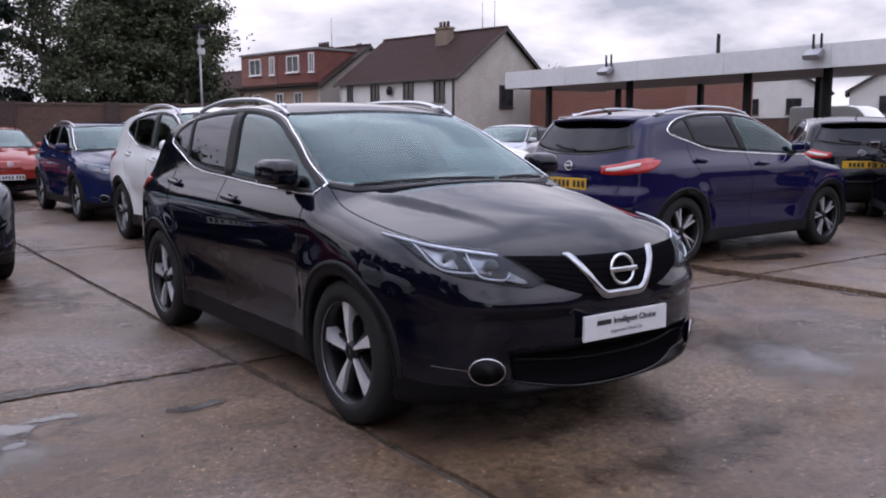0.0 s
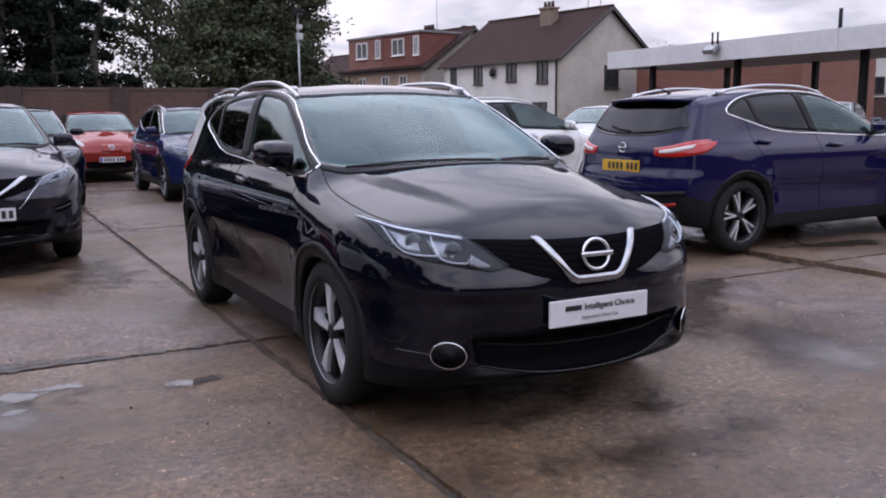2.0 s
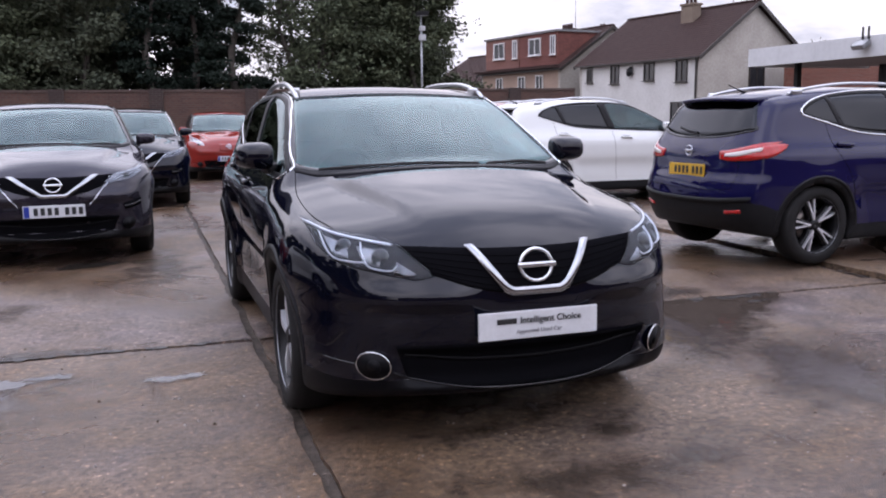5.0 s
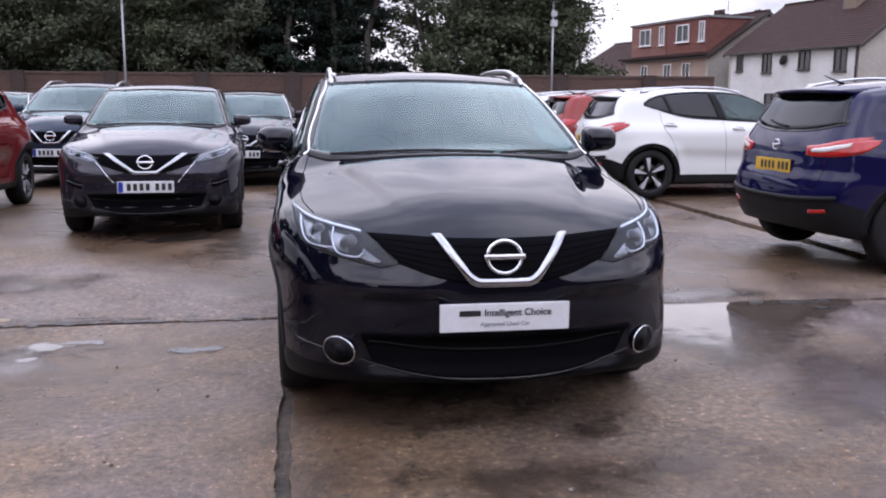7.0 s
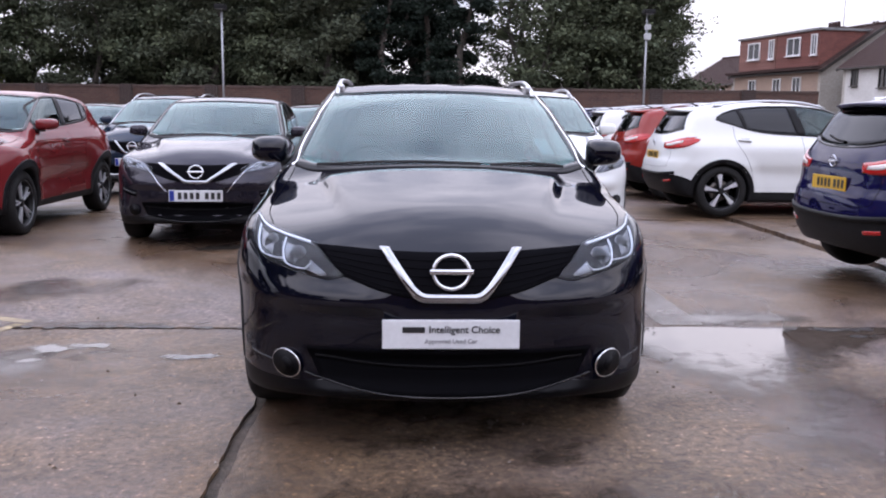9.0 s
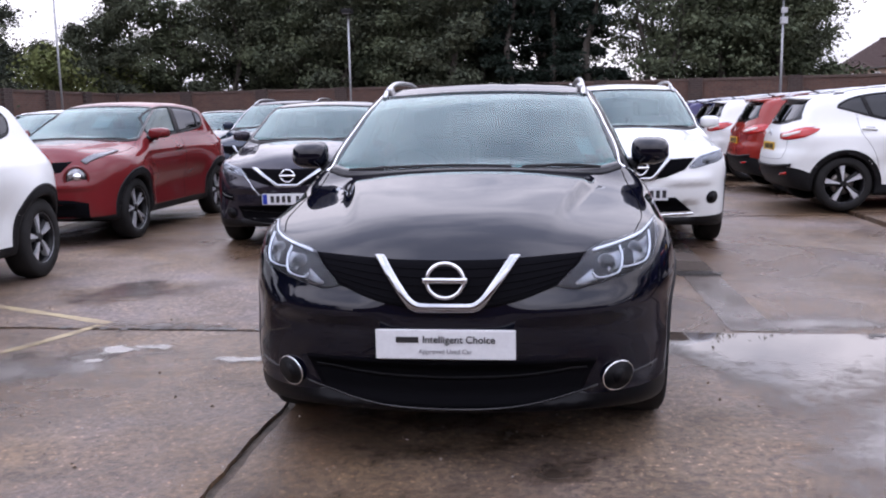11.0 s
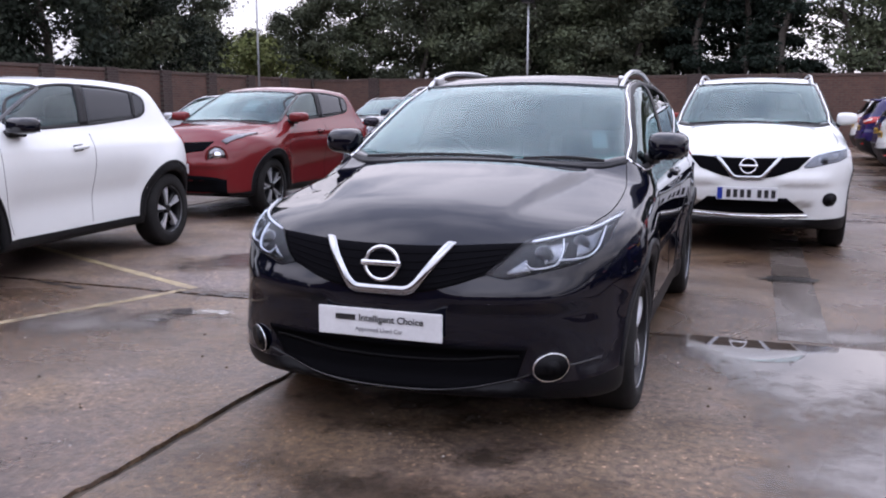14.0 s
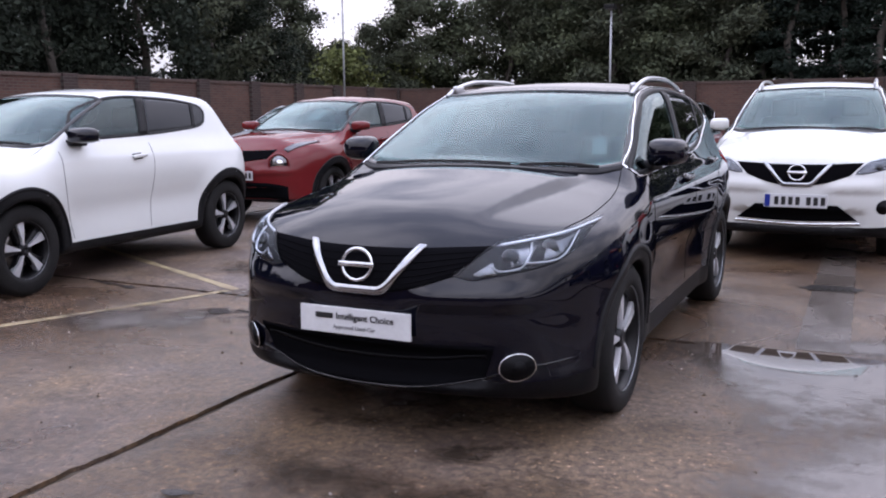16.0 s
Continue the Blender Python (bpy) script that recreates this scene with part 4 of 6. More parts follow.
        if face != "large":
            low = one("lower_grille", lambda: patch(S, 1, [(-0.555, 0.462), (-0.3, 0.464), (0.0, 0.466), (0.3, 0.464), (0.555, 0.462)], [(-0.50, 0.318), (-0.25, 0.284), (0.0, 0.276), (0.25, 0.284), (0.50, 0.318)], 40, 12, 0.004, 0.02, -1), MESH_BLACK, "black lower grille")
            one("bumper_blade", lambda: strip(S, 1, [(-0.52, 0.425), (-0.3, 0.398), (0.0, 0.390), (0.3, 0.398), (0.52, 0.425)], 0.012, 0.010, 50, -1), SATIN_BLACK, "dark blade across the lower grille", low)
            one("bumper_lip", lambda: strip(S, 1, [(-0.56, 0.350), (-0.46, 0.312), (-0.25, 0.280), (0.0, 0.272), (0.25, 0.280), (0.46, 0.312), (0.56, 0.350)], 0.008, 0.007, 60, -1), GLOSS_BLACK, "thin gloss lip under the lower grille")
        for s in (1, -1):
            x, z = (0.70, 0.485) if face == "large" else (0.637, 0.380)
            y = float(S.reach(1, np.array([x]), np.array([z]), -1)[0])
            fog = put("fog_lamp", cached((kind, "fog_lamp"), lambda: ring(0.074, 0.056, 0.0036)), CHROME if face in ("near", "classic") else SATIN_BLACK, car, "round fog lamp with its ring", pose(s * x, y - 0.006, z, 6, 0, s * 38))
            put("fog_bowl", cached((kind, "fog_bowl"), lambda: disc(0.072, 0.054, 0.008)), SATIN_BLACK, fog, "dark fog lamp bowl")
            put("fog_lens", cached((kind, "fog_lens"), lambda: disc(0.030, 0.030, 0.010)), SATIN_BLACK, fog, "round fog lamp lens", pose(0.004, -0.004, -0.002))
        if face != "large":
            both("bumper_crease", lambda: strip(S, 1, [(0.80, 0.395), (0.74, 0.388), (0.70, 0.382)], 0.007, 0.003, 12, -1), GLOSS_BLACK, car, kind, "bumper crease line")
    if face == "facelift":
        both("bumper_line", lambda: strip(S, 1, [(0.47, 0.775), (0.40, 0.70), (0.345, 0.63), (0.30, 0.575)], 0.007, 0.006, 20, -1), CHROME_SOFT, car, kind, "thin bright line from lamp to plate")
        both("corner_vent", lambda: patch(S, 1, [(0.60, 0.575), (0.68, 0.59), (0.76, 0.61)], [(0.61, 0.515), (0.68, 0.525), (0.76, 0.555)], 10, 4, 0.005, 0.02, -1), MESH_BLACK, car, kind, "black corner vent")
        both("vent_fin", lambda: strip(S, 1, [(0.60, 0.545), (0.68, 0.557), (0.76, 0.582)], 0.012, 0.010, 12, -1), GLOSS_BLACK, car, kind, "gloss vent fin")
    if face == "large":
        one("bumper_intake", lambda: patch(S, 1, [(-0.34, 0.500), (0.0, 0.505), (0.34, 0.500)], [(-0.50, 0.368), (0.0, 0.358), (0.50, 0.368)], 26, 6, 0.006, 0.02, -1), MESH_BLACK, "black bumper intake")
        one("bumper_bar", lambda: strip(S, 1, [(-0.52, 0.348), (0.0, 0.336), (0.52, 0.348)], 0.022, 0.018, 40, -1), CHROME, "chrome lower bumper bar")
    if face == "small":
        one("grille", lambda: patch(S, 1, [(-0.48, 0.905), (0.0, 0.89), (0.48, 0.905)], [(-0.40, 0.80), (0.0, 0.76), (0.40, 0.80)], 26, 6, 0.004, 0.02, -1), MESH_BLACK, "black upper grille")
        one("lower_grille", lambda: patch(S, 1, [(-0.66, 0.47), (-0.45, 0.51), (0.0, 0.52), (0.45, 0.51), (0.66, 0.47)], [(-0.66, 0.27), (-0.45, 0.25), (0.0, 0.245), (0.45, 0.25), (0.66, 0.27)], 30, 8, 0.006, 0.02, -1), MESH_BLACK, "black lower grille")
        badge(car, pose(0, float(S.reach(1, np.array([0.0]), np.array([0.83]), -1)[0]) - 0.018, 0.83, -12), 0.055)
        for s in (1, -1):
            x, z = 0.56, 0.735
            y = float(S.reach(1, np.array([x]), np.array([z]), -1)[0])
            lamp = put("headlamp", cached((kind, "headlamp"), lambda: ring(0.122, 0.122, 0.014)), colour, car, "round headlamp", pose(s * x, y - 0.002, z, 4, 0, s * 30))
            put("lamp_bowl", cached((kind, "lamp_bowl"), lambda: disc(0.119, 0.119, 0.014)), LAMP_IN, lamp, "bright reflector bowl", pose(0, 0.002, 0))
            put("lamp_core", cached((kind, "lamp_core"), lambda: disc(0.045, 0.045, 0.02)), CHROME, lamp, "bright lamp core", pose(0.01, -0.004, 0.01))
        both("indicator_lamp", lambda: patch(S, 2, [(0.56, -1.98), (0.66, -1.75), (0.72, -1.45)], [(0.62, -1.98), (0.73, -1.75), (0.745, -1.45)], 14, 5, 0.012, 0.02), LAMP_GREY, car, kind, "raised clear lamp on the wing")
    # rear face
    both("tail_lamp", lambda: patch(S, 1, [(0.40, 0.985), (0.55, 1.005), (0.72, 1.05), (0.80, 1.07)], [(0.42, 0.915), (0.55, 0.905), (0.72, 0.915), (0.815, 0.945)], 18, 6, 0.008, 0.03), RED_LENS, car, kind, "red tail lamp")
    both("tail_lamp_wing", lambda: patch(S, 0, [(1.63, 1.045), (1.72, 1.05), (1.82, 1.04), (1.93, 1.02)], [(1.66, 1.015), (1.72, 0.985), (1.82, 0.94), (1.95, 0.91)], 14, 5, 0.008, 0.03), RED_LENS, car, kind, "red tail lamp wing on the flank")
    both("reversing_lamp", lambda: patch(S, 1, [(0.47, 0.965), (0.6, 0.985), (0.77, 1.022)], [(0.47, 0.940), (0.6, 0.945), (0.77, 0.990)], 14, 4, 0.011, 0.02), CLEAR_LENS, car, kind, "clear reversing lamp")
    one("rear_bumper", lambda: strip(S, 1, [(-0.76, 0.585), (-0.4, 0.556), (0, 0.55), (0.4, 0.556), (0.76, 0.585)], 0.045, 0.016, 50), PLASTIC, "black ledge of the rear bumper")
    both("reflector", lambda: patch(S, 1, [(0.52, 0.475), (0.60, 0.482), (0.68, 0.492)], [(0.52, 0.445), (0.60, 0.452), (0.68, 0.462)], 8, 4, 0.006, 0.012), RED_LENS, car, kind, "small red bumper reflector")
    def wing():
        xs = np.linspace(-0.54, 0.54, 15)
        z0 = S.reach(2, xs, np.full(15, 1.46))
        y1 = S.s["rear"][-2][1] + 0.10 - 0.10 * (xs / 0.54) ** 4
        z1 = z0 - 0.10 * (y1 - 1.46) - 0.010
        v = [(x, y, z) for row in ((np.full(15, 1.46), z0 + 0.004), (y1 - 0.02, z1 + 0.012), (y1, z1), (y1 - 0.02, z1 - 0.022), (np.full(15, 1.52), z0 - 0.05)) for x, y, z in zip(xs, *row)]
        f = [(j * 15 + i, j * 15 + i + 1, j * 15 + i + 16, j * 15 + i + 15) for j in range(4) for i in range(14)]
        return v, f + [tuple(j * 15 for j in range(5)), tuple(j * 15 + 14 for j in range(4, -1, -1))]
    one("spoiler", wing, colour, "overhanging roof spoiler")
    one("rear_wiper", lambda: strip(S, 1, [(0.0, 1.135), (0.15, 1.15), (0.30, 1.18)], 0.022, 0.022, 12), PLASTIC, "black rear wiper")
    zr = 0.83
    yr = float(S.reach(1, np.array([0.0]), np.array([zr]))[0])
    plate(car, pose(0, yr + 0.012, zr - 0.02, 0, 0, 180), PLATE_Y, plate_bars, band=False)
    badge(car, pose(0, float(S.reach(1, np.array([0.0]), np.array([0.985]))[0]) + 0.012, 0.985, 0, 0, 180), 0.048)
    one("tailgate_gap", lambda: strip(S, 1, [(-0.62, 0.90), (-0.60, 0.72), (-0.52, 0.66), (0.0, 0.645), (0.52, 0.66), (0.60, 0.72), (0.62, 0.90)], 0.0045, 0.0015, 60), MESH_BLACK, "tailgate gap")
    # black cowl panel and wipers at the foot of the windscreen
    foot = [(x, y - 0.070 + 0.03 * abs(x)) for x, y in SCREEN_LOW]
    one("cowl", lambda: patch(S, 2, SCREEN_LOW, foot, 40, 5, 0.005, 0.012), PLASTIC, "black cowl panel below the windscreen")
    for x0, x1, tag in ((-0.62, 0.20, "long"), (0.25, 0.63, "short")):
        q = [(x0 + (x1 - x0) * k, -1.085 + 0.28 * (x0 + (x1 - x0) * k) ** 2 + 0.03 * math.sin(k * 3.1)) for k in np.linspace(0, 1, 9)]
        one("wiper", lambda: strip(S, 2, q, 0.015, 0.014, 24), PLASTIC, "%s black wiper" % tag)
    if front and plate_bars:
        zp = {"small": 0.60, "large": 0.535, "electric": 0.50}.get(face, 0.535)
        yp = float(S.reach(1, np.array([0.0]), np.array([zp]), -1)[0])
        plate(car, pose(0, yp - 0.018, zp), PLATE_W, True)
    return car


# the display car: its front plate carries a sign
display_car = car_body("hatch_near", PAINT["black"], pose(0, 0, -0.006), "display_car", "glossy black crossover hatchback with chrome trim on wet concrete", "star", plate_bars=False)
sign = plate(display_car, pose(0, -2.247, 0.537), PLATE_W, False, 0.515, band=False)
sign["label"] = "white sign plate with dark lettering"


def lettering(text, size, x, z, material, parent, label=""):
    cu = bpy.data.curves.new("lettering", "FONT")
    cu.body, cu.size, cu.align_x, cu.align_y, cu.extrude = text, size, "CENTER", "CENTER", 0.0008
    cu.offset = size * 0.018
    tmp = new("lettering_curve", cu)
    deps = bpy.context.evaluated_depsgraph_get()
    me = bpy.data.meshes.new_from_object(tmp.evaluated_get(deps))
    bpy.data.objects.remove(tmp)
    return put("lettering", me, material, parent, label, pose(x, -0.0075, z, 90))


lettering("Intelligent Choice", 0.0375, 0.050, 0.018, INK, sign, "dark words on the sign")
put("lettering_bar", mesh_from("lettering_bar", *bevelled_box((0.084, 0.002, 0.022), 0.0006, 1), False), INK, sign, "dark bar in place of a name", pose(-0.140, -0.0075, 0.018))
lettering("Approved Used Car", 0.024, 0.0, -0.026, GREY_INK, sign, "small grey words on the sign")

put("windscreen_notice", mesh_from("windscreen_notice", *bevelled_box((0.075, 0.002, 0.15), 0.0008, 1), False), PAPER, display_car, "pale sheet behind the windscreen", pose(0.565, -0.74, 1.19, -58, 0, 16))

# ---- ground: concrete slabs with tarred joints ----
def concrete(name):
    m = bpy.data.materials.new(name)
    m.use_nodes = True
    n, l = m.node_tree.nodes, m.node_tree.links
    b = n["Principled BSDF"]
    tc = n.new("ShaderNodeTexCoord")

    def noise_tex(scale, detail=6.0, rough=0.6, distort=0.0):
        t = n.new("ShaderNodeTexNoise")
        t.inputs["Scale"].default_value, t.inputs["Detail"].default_value, t.inputs["Roughness"].default_value, t.inputs["Distortion"].default_value = scale, detail, rough, distort
        l.new(tc.outputs["Object"], t.inputs["Vector"])
        return t.outputs["Fac"]

    def ramp(fac, stops):
        r = n.new("ShaderNodeValToRGB")
        r.color_ramp.elements[0].position, r.color_ramp.elements[0].color = stops[0][0], (*stops[0][1], 1)
        r.color_ramp.elements[1].position, r.color_ramp.elements[1].color = stops[-1][0], (*stops[-1][1], 1)
        for p, c in stops[1:-1]:
            e = r.color_ramp.elements.new(p)
            e.color = (*c, 1)
        l.new(fac, r.inputs["Fac"])
        return r.outputs["Color"]

    def mixed(kind, fac, a, c):
        x = n.new("ShaderNodeMixRGB")
        x.blend_type = kind
        if isinstance(fac, float):
            x.inputs[0].default_value = fac
        else:
            l.new(fac, x.inputs[0])
        l.new(a, x.inputs[1])
        l.new(c, x.inputs[2])
        return x.outputs[0]

    base = ramp(noise_tex(0.55, 5, 0.55, 0.6), [(0.34, (0.088, 0.058, 0.034)), (0.5, (0.127, 0.095, 0.070)), (0.64, (0.155, 0.127, 0.113))])
    fleck = ramp(noise_tex(24, 5, 0.8), [(0.36, (0.30, 0.29, 0.29)), (0.5, (0.92, 0.92, 0.92)), (0.64, (1.65, 1.62, 1.58))])
    col = mixed("MULTIPLY", 0.85, base, fleck)
    pebble = ramp(noise_tex(42, 1, 0.4), [(0.66, (1, 1, 1)), (0.71, (2.8, 2.7, 2.6))])
    col = mixed("MULTIPLY", 0.8, col, pebble)
    blotch = ramp(noise_tex(3.2, 9, 0.7, 0.5), [(0.32, (0.38, 0.36, 0.35)), (0.46, (0.86, 0.85, 0.84)), (0.60, (1.16, 1.14, 1.12))])
    col = mixed("MULTIPLY", 0.75, col, blotch)
    hue = ramp(noise_tex(0.9, 7, 0.68, 0.6), [(0.43, (1.20, 1.02, 0.74)), (0.64, (0.98, 0.96, 1.08))])
    col = mixed("MULTIPLY", 0.65, col, hue)
    streak = ramp(noise_tex(11, 5, 0.7, 1.5), [(0.34, (0.62, 0.60, 0.58)), (0.50, (1.03, 1.03, 1.03))])
    col = mixed("MULTIPLY", 0.6, col, streak)
    wet = ramp(noise_tex(0.42, 6, 0.6, 0.9), [(0.42, (1, 1, 1)), (0.60, (0, 0, 0))])
    dark = n.new("ShaderNodeMixRGB")
    dark.blend_type = "MULTIPLY"
    dark.inputs[2].default_value = (0.74, 0.71, 0.74, 1)
    l.new(wet, dark.inputs[0])
    l.new(col, dark.inputs[1])
    info, hsv, rng = n.new("ShaderNodeObjectInfo"), n.new("ShaderNodeHueSaturation"), n.new("ShaderNodeMapRange")
    rng.inputs["To Min"].default_value, rng.inputs["To Max"].default_value = 0.9, 1.1
    l.new(info.outputs["Random"], rng.inputs["Value"])
    l.new(rng.outputs["Result"], hsv.inputs["Value"])
    l.new(dark.outputs[0], hsv.inputs["Color"])
    l.new(hsv.outputs["Color"], b.inputs["Base Color"])
    rr = n.new("ShaderNodeMapRange")
    rr.inputs["To Min"].default_value, rr.inputs["To Max"].default_value = 0.62, 0.27
    l.new(wet, rr.inputs["Value"])
    l.new(rr.outputs["Result"], b.inputs["Roughness"])
    bp = n.new("ShaderNodeBump")
    bp.inputs["Strength"].default_value, bp.inputs["Distance"].default_value = 0.8, 0.008
    l.new(noise_tex(38, 8, 0.7), bp.inputs["Height"])
    l.new(bp.outputs["Normal"], b.inputs["Normal"])
    return m


CONCRETE = concrete("wet_weathered_concrete")
JOINT = mat("tarred_joint", (0.018, 0.014, 0.011), 0.6, (0.10, 0.078, 0.060), 2.2, bump=0.4, rough2=0.8, spec=0.25)
YELLOW = mat("worn_yellow_paint", (0.40, 0.32, 0.17), 0.6, (0.22, 0.17, 0.115), 7, bump=0.3)
ground = tagged(put("ground", mesh_from("ground", [(-600, -600, -0.02), (600, -600, -0.02), (600, 600, -0.02), (-600, 600, -0.02)], [(0, 1, 2, 3)], False), JOINT), "dark tarred ground under the concrete slabs", "ground", kind="structure")
rng = random.Random(4)


def wobbly_edge(a, b, amount):
    n = max(2, int((Vector(b) - Vector(a)).length / 0.07))
    out = []
    for i in range(n):
        p = Vector(a).lerp(Vector(b), i / n)
        out.append((p.x + amount * (noise.noise((p.x * 3.1, p.y * 3.1, 7.0)) + 0.7 * noise.noise((p.x * 14, p.y * 14, 3.0))), p.y + amount * (noise.noise((p.x * 3.1, p.y * 3.1, 17.0)) + 0.7 * noise.noise((p.x * 14, p.y * 14, 13.0)))))
    return out


XS = [-0.86 + 5.06 * k for k in range(-5, 9)]
YS = [6.1 * k for k in range(-3, 6)]
pavement = thing("pavement", "stained brown concrete slabs, wet in patches, with dark joints", "pavement", kind="structure")
for x0, x1 in zip(XS, XS[1:]):
    for y0, y1 in zip(YS, YS[1:]):
        g = 0.028
        ring_pts = []
        for a, b in (((x0 + g, y0 + g), (x1 - g, y0 + g)), ((x1 - g, y0 + g), (x1 - g, y1 - g)), ((x1 - g, y1 - g), (x0 + g, y1 - g)), ((x0 + g, y1 - g), (x0 + g, y0 + g))):
            ring_pts += wobbly_edge((*a, 0), (*b, 0), 0.02)
        k = len(ring_pts)
        up = 0.035 if x0 > 4 else 0.0
        v = [(x, y, up) for x, y in ring_pts] + [(x, y, -0.019) for x, y in ring_pts]
        f = [tuple(range(k))] + [(i, i + k, (i + 1) % k + k, (i + 1) % k) for i in range(k)]
        put("slab", mesh_from("slab", v, f, False), CONCRETE, pavement)


def soft(name, colour, colour2, rough, edge=(0.30, 0.42), wobble=0.55, noise_scale=2.2, spec=0.5, bump=0.0):
    """A patch that thins out irregularly towards its rim; the object's own space is a disc of radius 1."""
    m = mat(name, colour, rough, colour2, 2.0, spec=spec, bump=bump, bump_scale=25)
    n, l = m.node_tree.nodes, m.node_tree.links
    b, out = n["Principled BSDF"], n["Material Output"]
    tc, ln, nt = n.new("ShaderNodeTexCoord"), n.new("ShaderNodeVectorMath"), n.new("ShaderNodeTexNoise")
    ln.operation = "LENGTH"
    nt.inputs["Scale"].default_value, nt.inputs["Detail"].default_value, nt.inputs["Roughness"].default_value = noise_scale, 7, 0.6
    l.new(tc.outputs["Object"], ln.inputs[0])
    where = n.new("ShaderNodeNewGeometry")
    l.new(where.outputs["Position"], nt.inputs["Vector"])
    mul, sub, mr = n.new("ShaderNodeMath"), n.new("ShaderNodeMath"), n.new("ShaderNodeMapRange")
    mul.operation, mul.inputs[1].default_value = "MULTIPLY", 2 * wobble
    sub.operation = "ADD"
    l.new(nt.outputs["Fac"], mul.inputs[0])
    l.new(mul.outputs[0], sub.inputs[0])
    inv = n.new("ShaderNodeMath")
    inv.operation, inv.inputs[0].default_value = "SUBTRACT", 1.0 - wobble
    l.new(ln.outputs["Value"], inv.inputs[1])
    l.new(inv.outputs[0], sub.inputs[1])
    mr.interpolation_type = "SMOOTHSTEP"
    mr.inputs["From Min"].default_value, mr.inputs["From Max"].default_value = edge
    l.new(sub.outputs[0], mr.inputs["Value"])
    tr, mx = n.new("ShaderNodeBsdfTransparent"), n.new("ShaderNodeMixShader")
    l.new(mr.outputs["Result"], mx.inputs[0])
    l.new(tr.outputs[0], mx.inputs[1])
    l.new(b.outputs[0], mx.inputs[2])
    l.new(mx.outputs[0], out.inputs["Surface"])
    return m


WATER = soft("puddle_water", (0.030, 0.025, 0.022), (0.045, 0.037, 0.031), 0.03, (0.28, 0.60), 0.75, 3.2, 0.6)
DAMP_AND_SHADE = soft("damp_and_shaded_concrete", (0.040, 0.029, 0.022), (0.064, 0.048, 0.036), 0.3, (0.35, 1.35), 1.2, 4.2, bump=0.3)
SHEEN = soft("thin_wet_film", (0.062, 0.049, 0.042), (0.098, 0.079, 0.069), 0.19, (0.15, 1.0), 0.9, 2.8, 1.0, bump=0.1)
TAR = soft("black_tar_stain", (0.012, 0.010, 0.010), (0.030, 0.025, 0.022), 0.4, (0.34, 0.70), 2.4, 8, bump=0.3)
POOL = soft("small_broken_puddle", (0.075, 0.066, 0.062), (0.095, 0.085, 0.080), 0.04, (0.24, 0.80), 1.8, 6, 0.9)
PATCH_DISC = mesh_from("patch", [(1.5 * math.cos(2 * math.pi * i / 40), 1.5 * math.sin(2 * math.pi * i / 40), 0) for i in range(40)], [tuple(range(40))], False)
RAISED = 0.035


def patch_on_ground(name, material, cx, cy, rx, ry, turn, z, label, category, group):
    ob = put(name, PATCH_DISC, material, None, "", pose(cx, cy, z + (RAISED if cx > 4.2 else 0), 0, 0, math.degrees(turn)))
    ob.scale = (rx, ry, 1)
    return tagged(ob, label, category, group)


for cx, cy, rx, ry, turn in [(-2.15, -0.50, 0.26, 0.13, 0.2), (-2.22, -0.76, 0.12, 0.045, 0.3), (-1.40, -0.68, 0.27, 0.085, 0.05), (4.75, 2.0, 0.50, 0.5, 0.3), (5.3, 0.60, 1.0, 0.26, -0.2), (-2.0, 3.4, 0.5, 0.3, 0.4)]:
    patch_on_ground("puddle", POOL if cx < -1 and cy < 0 else WATER, cx, cy, rx, ry, turn, 0.005, "shallow rain puddle on the concrete reflecting the sky", "puddle", "rain puddles")


def bank(x):
    """How far the wide puddle reaches out from the joint."""
    out = 0.30 + 0.90 * step(0.95, 1.6, x) - 1.15 * min(1.0, max(0.0, (x - 1.75) / 1.3))
    return out + 0.07 * noise.noise((x * 3.0, 1.0, 0.0)) + 0.03 * noise.noise((x * 11.0, 4.0, 0.0))


def wide_puddle():
    """Thin water held against the joint between two slabs; its far side is straight, its near side runs out over the slab."""
    v, f, thin, n, m = [], [], [], 90, 9
    for i in range(n):
        x = 0.80 + 2.35 * i / (n - 1)
        far = 0.035 + 0.02 * noise.noise((x * 2.3, 9.0, 0.0)) + 0.012 * noise.noise((x * 9.0, 2.0, 0.0))
        d = max(0.05, 1.45 * float(bank(x)))
        for j in range(m):
            k = j / (m - 1)
            v.append((x, far - d * k, 0.006))
            thin.append(max(k, float(step(1.25, 0.80, x)) * 0.8, float(step(2.8, 3.15, x))))
    for i in range(n - 1):
        f += [(m * i + k, m * i + k + 1, m * i + k + m + 1, m * i + k + m) for k in range(m - 1)]
    me = mesh_from("puddle", v, f, False)
    me.attributes.new("shallow", "FLOAT", "POINT").data.foreach_set("value", thin)
    return me


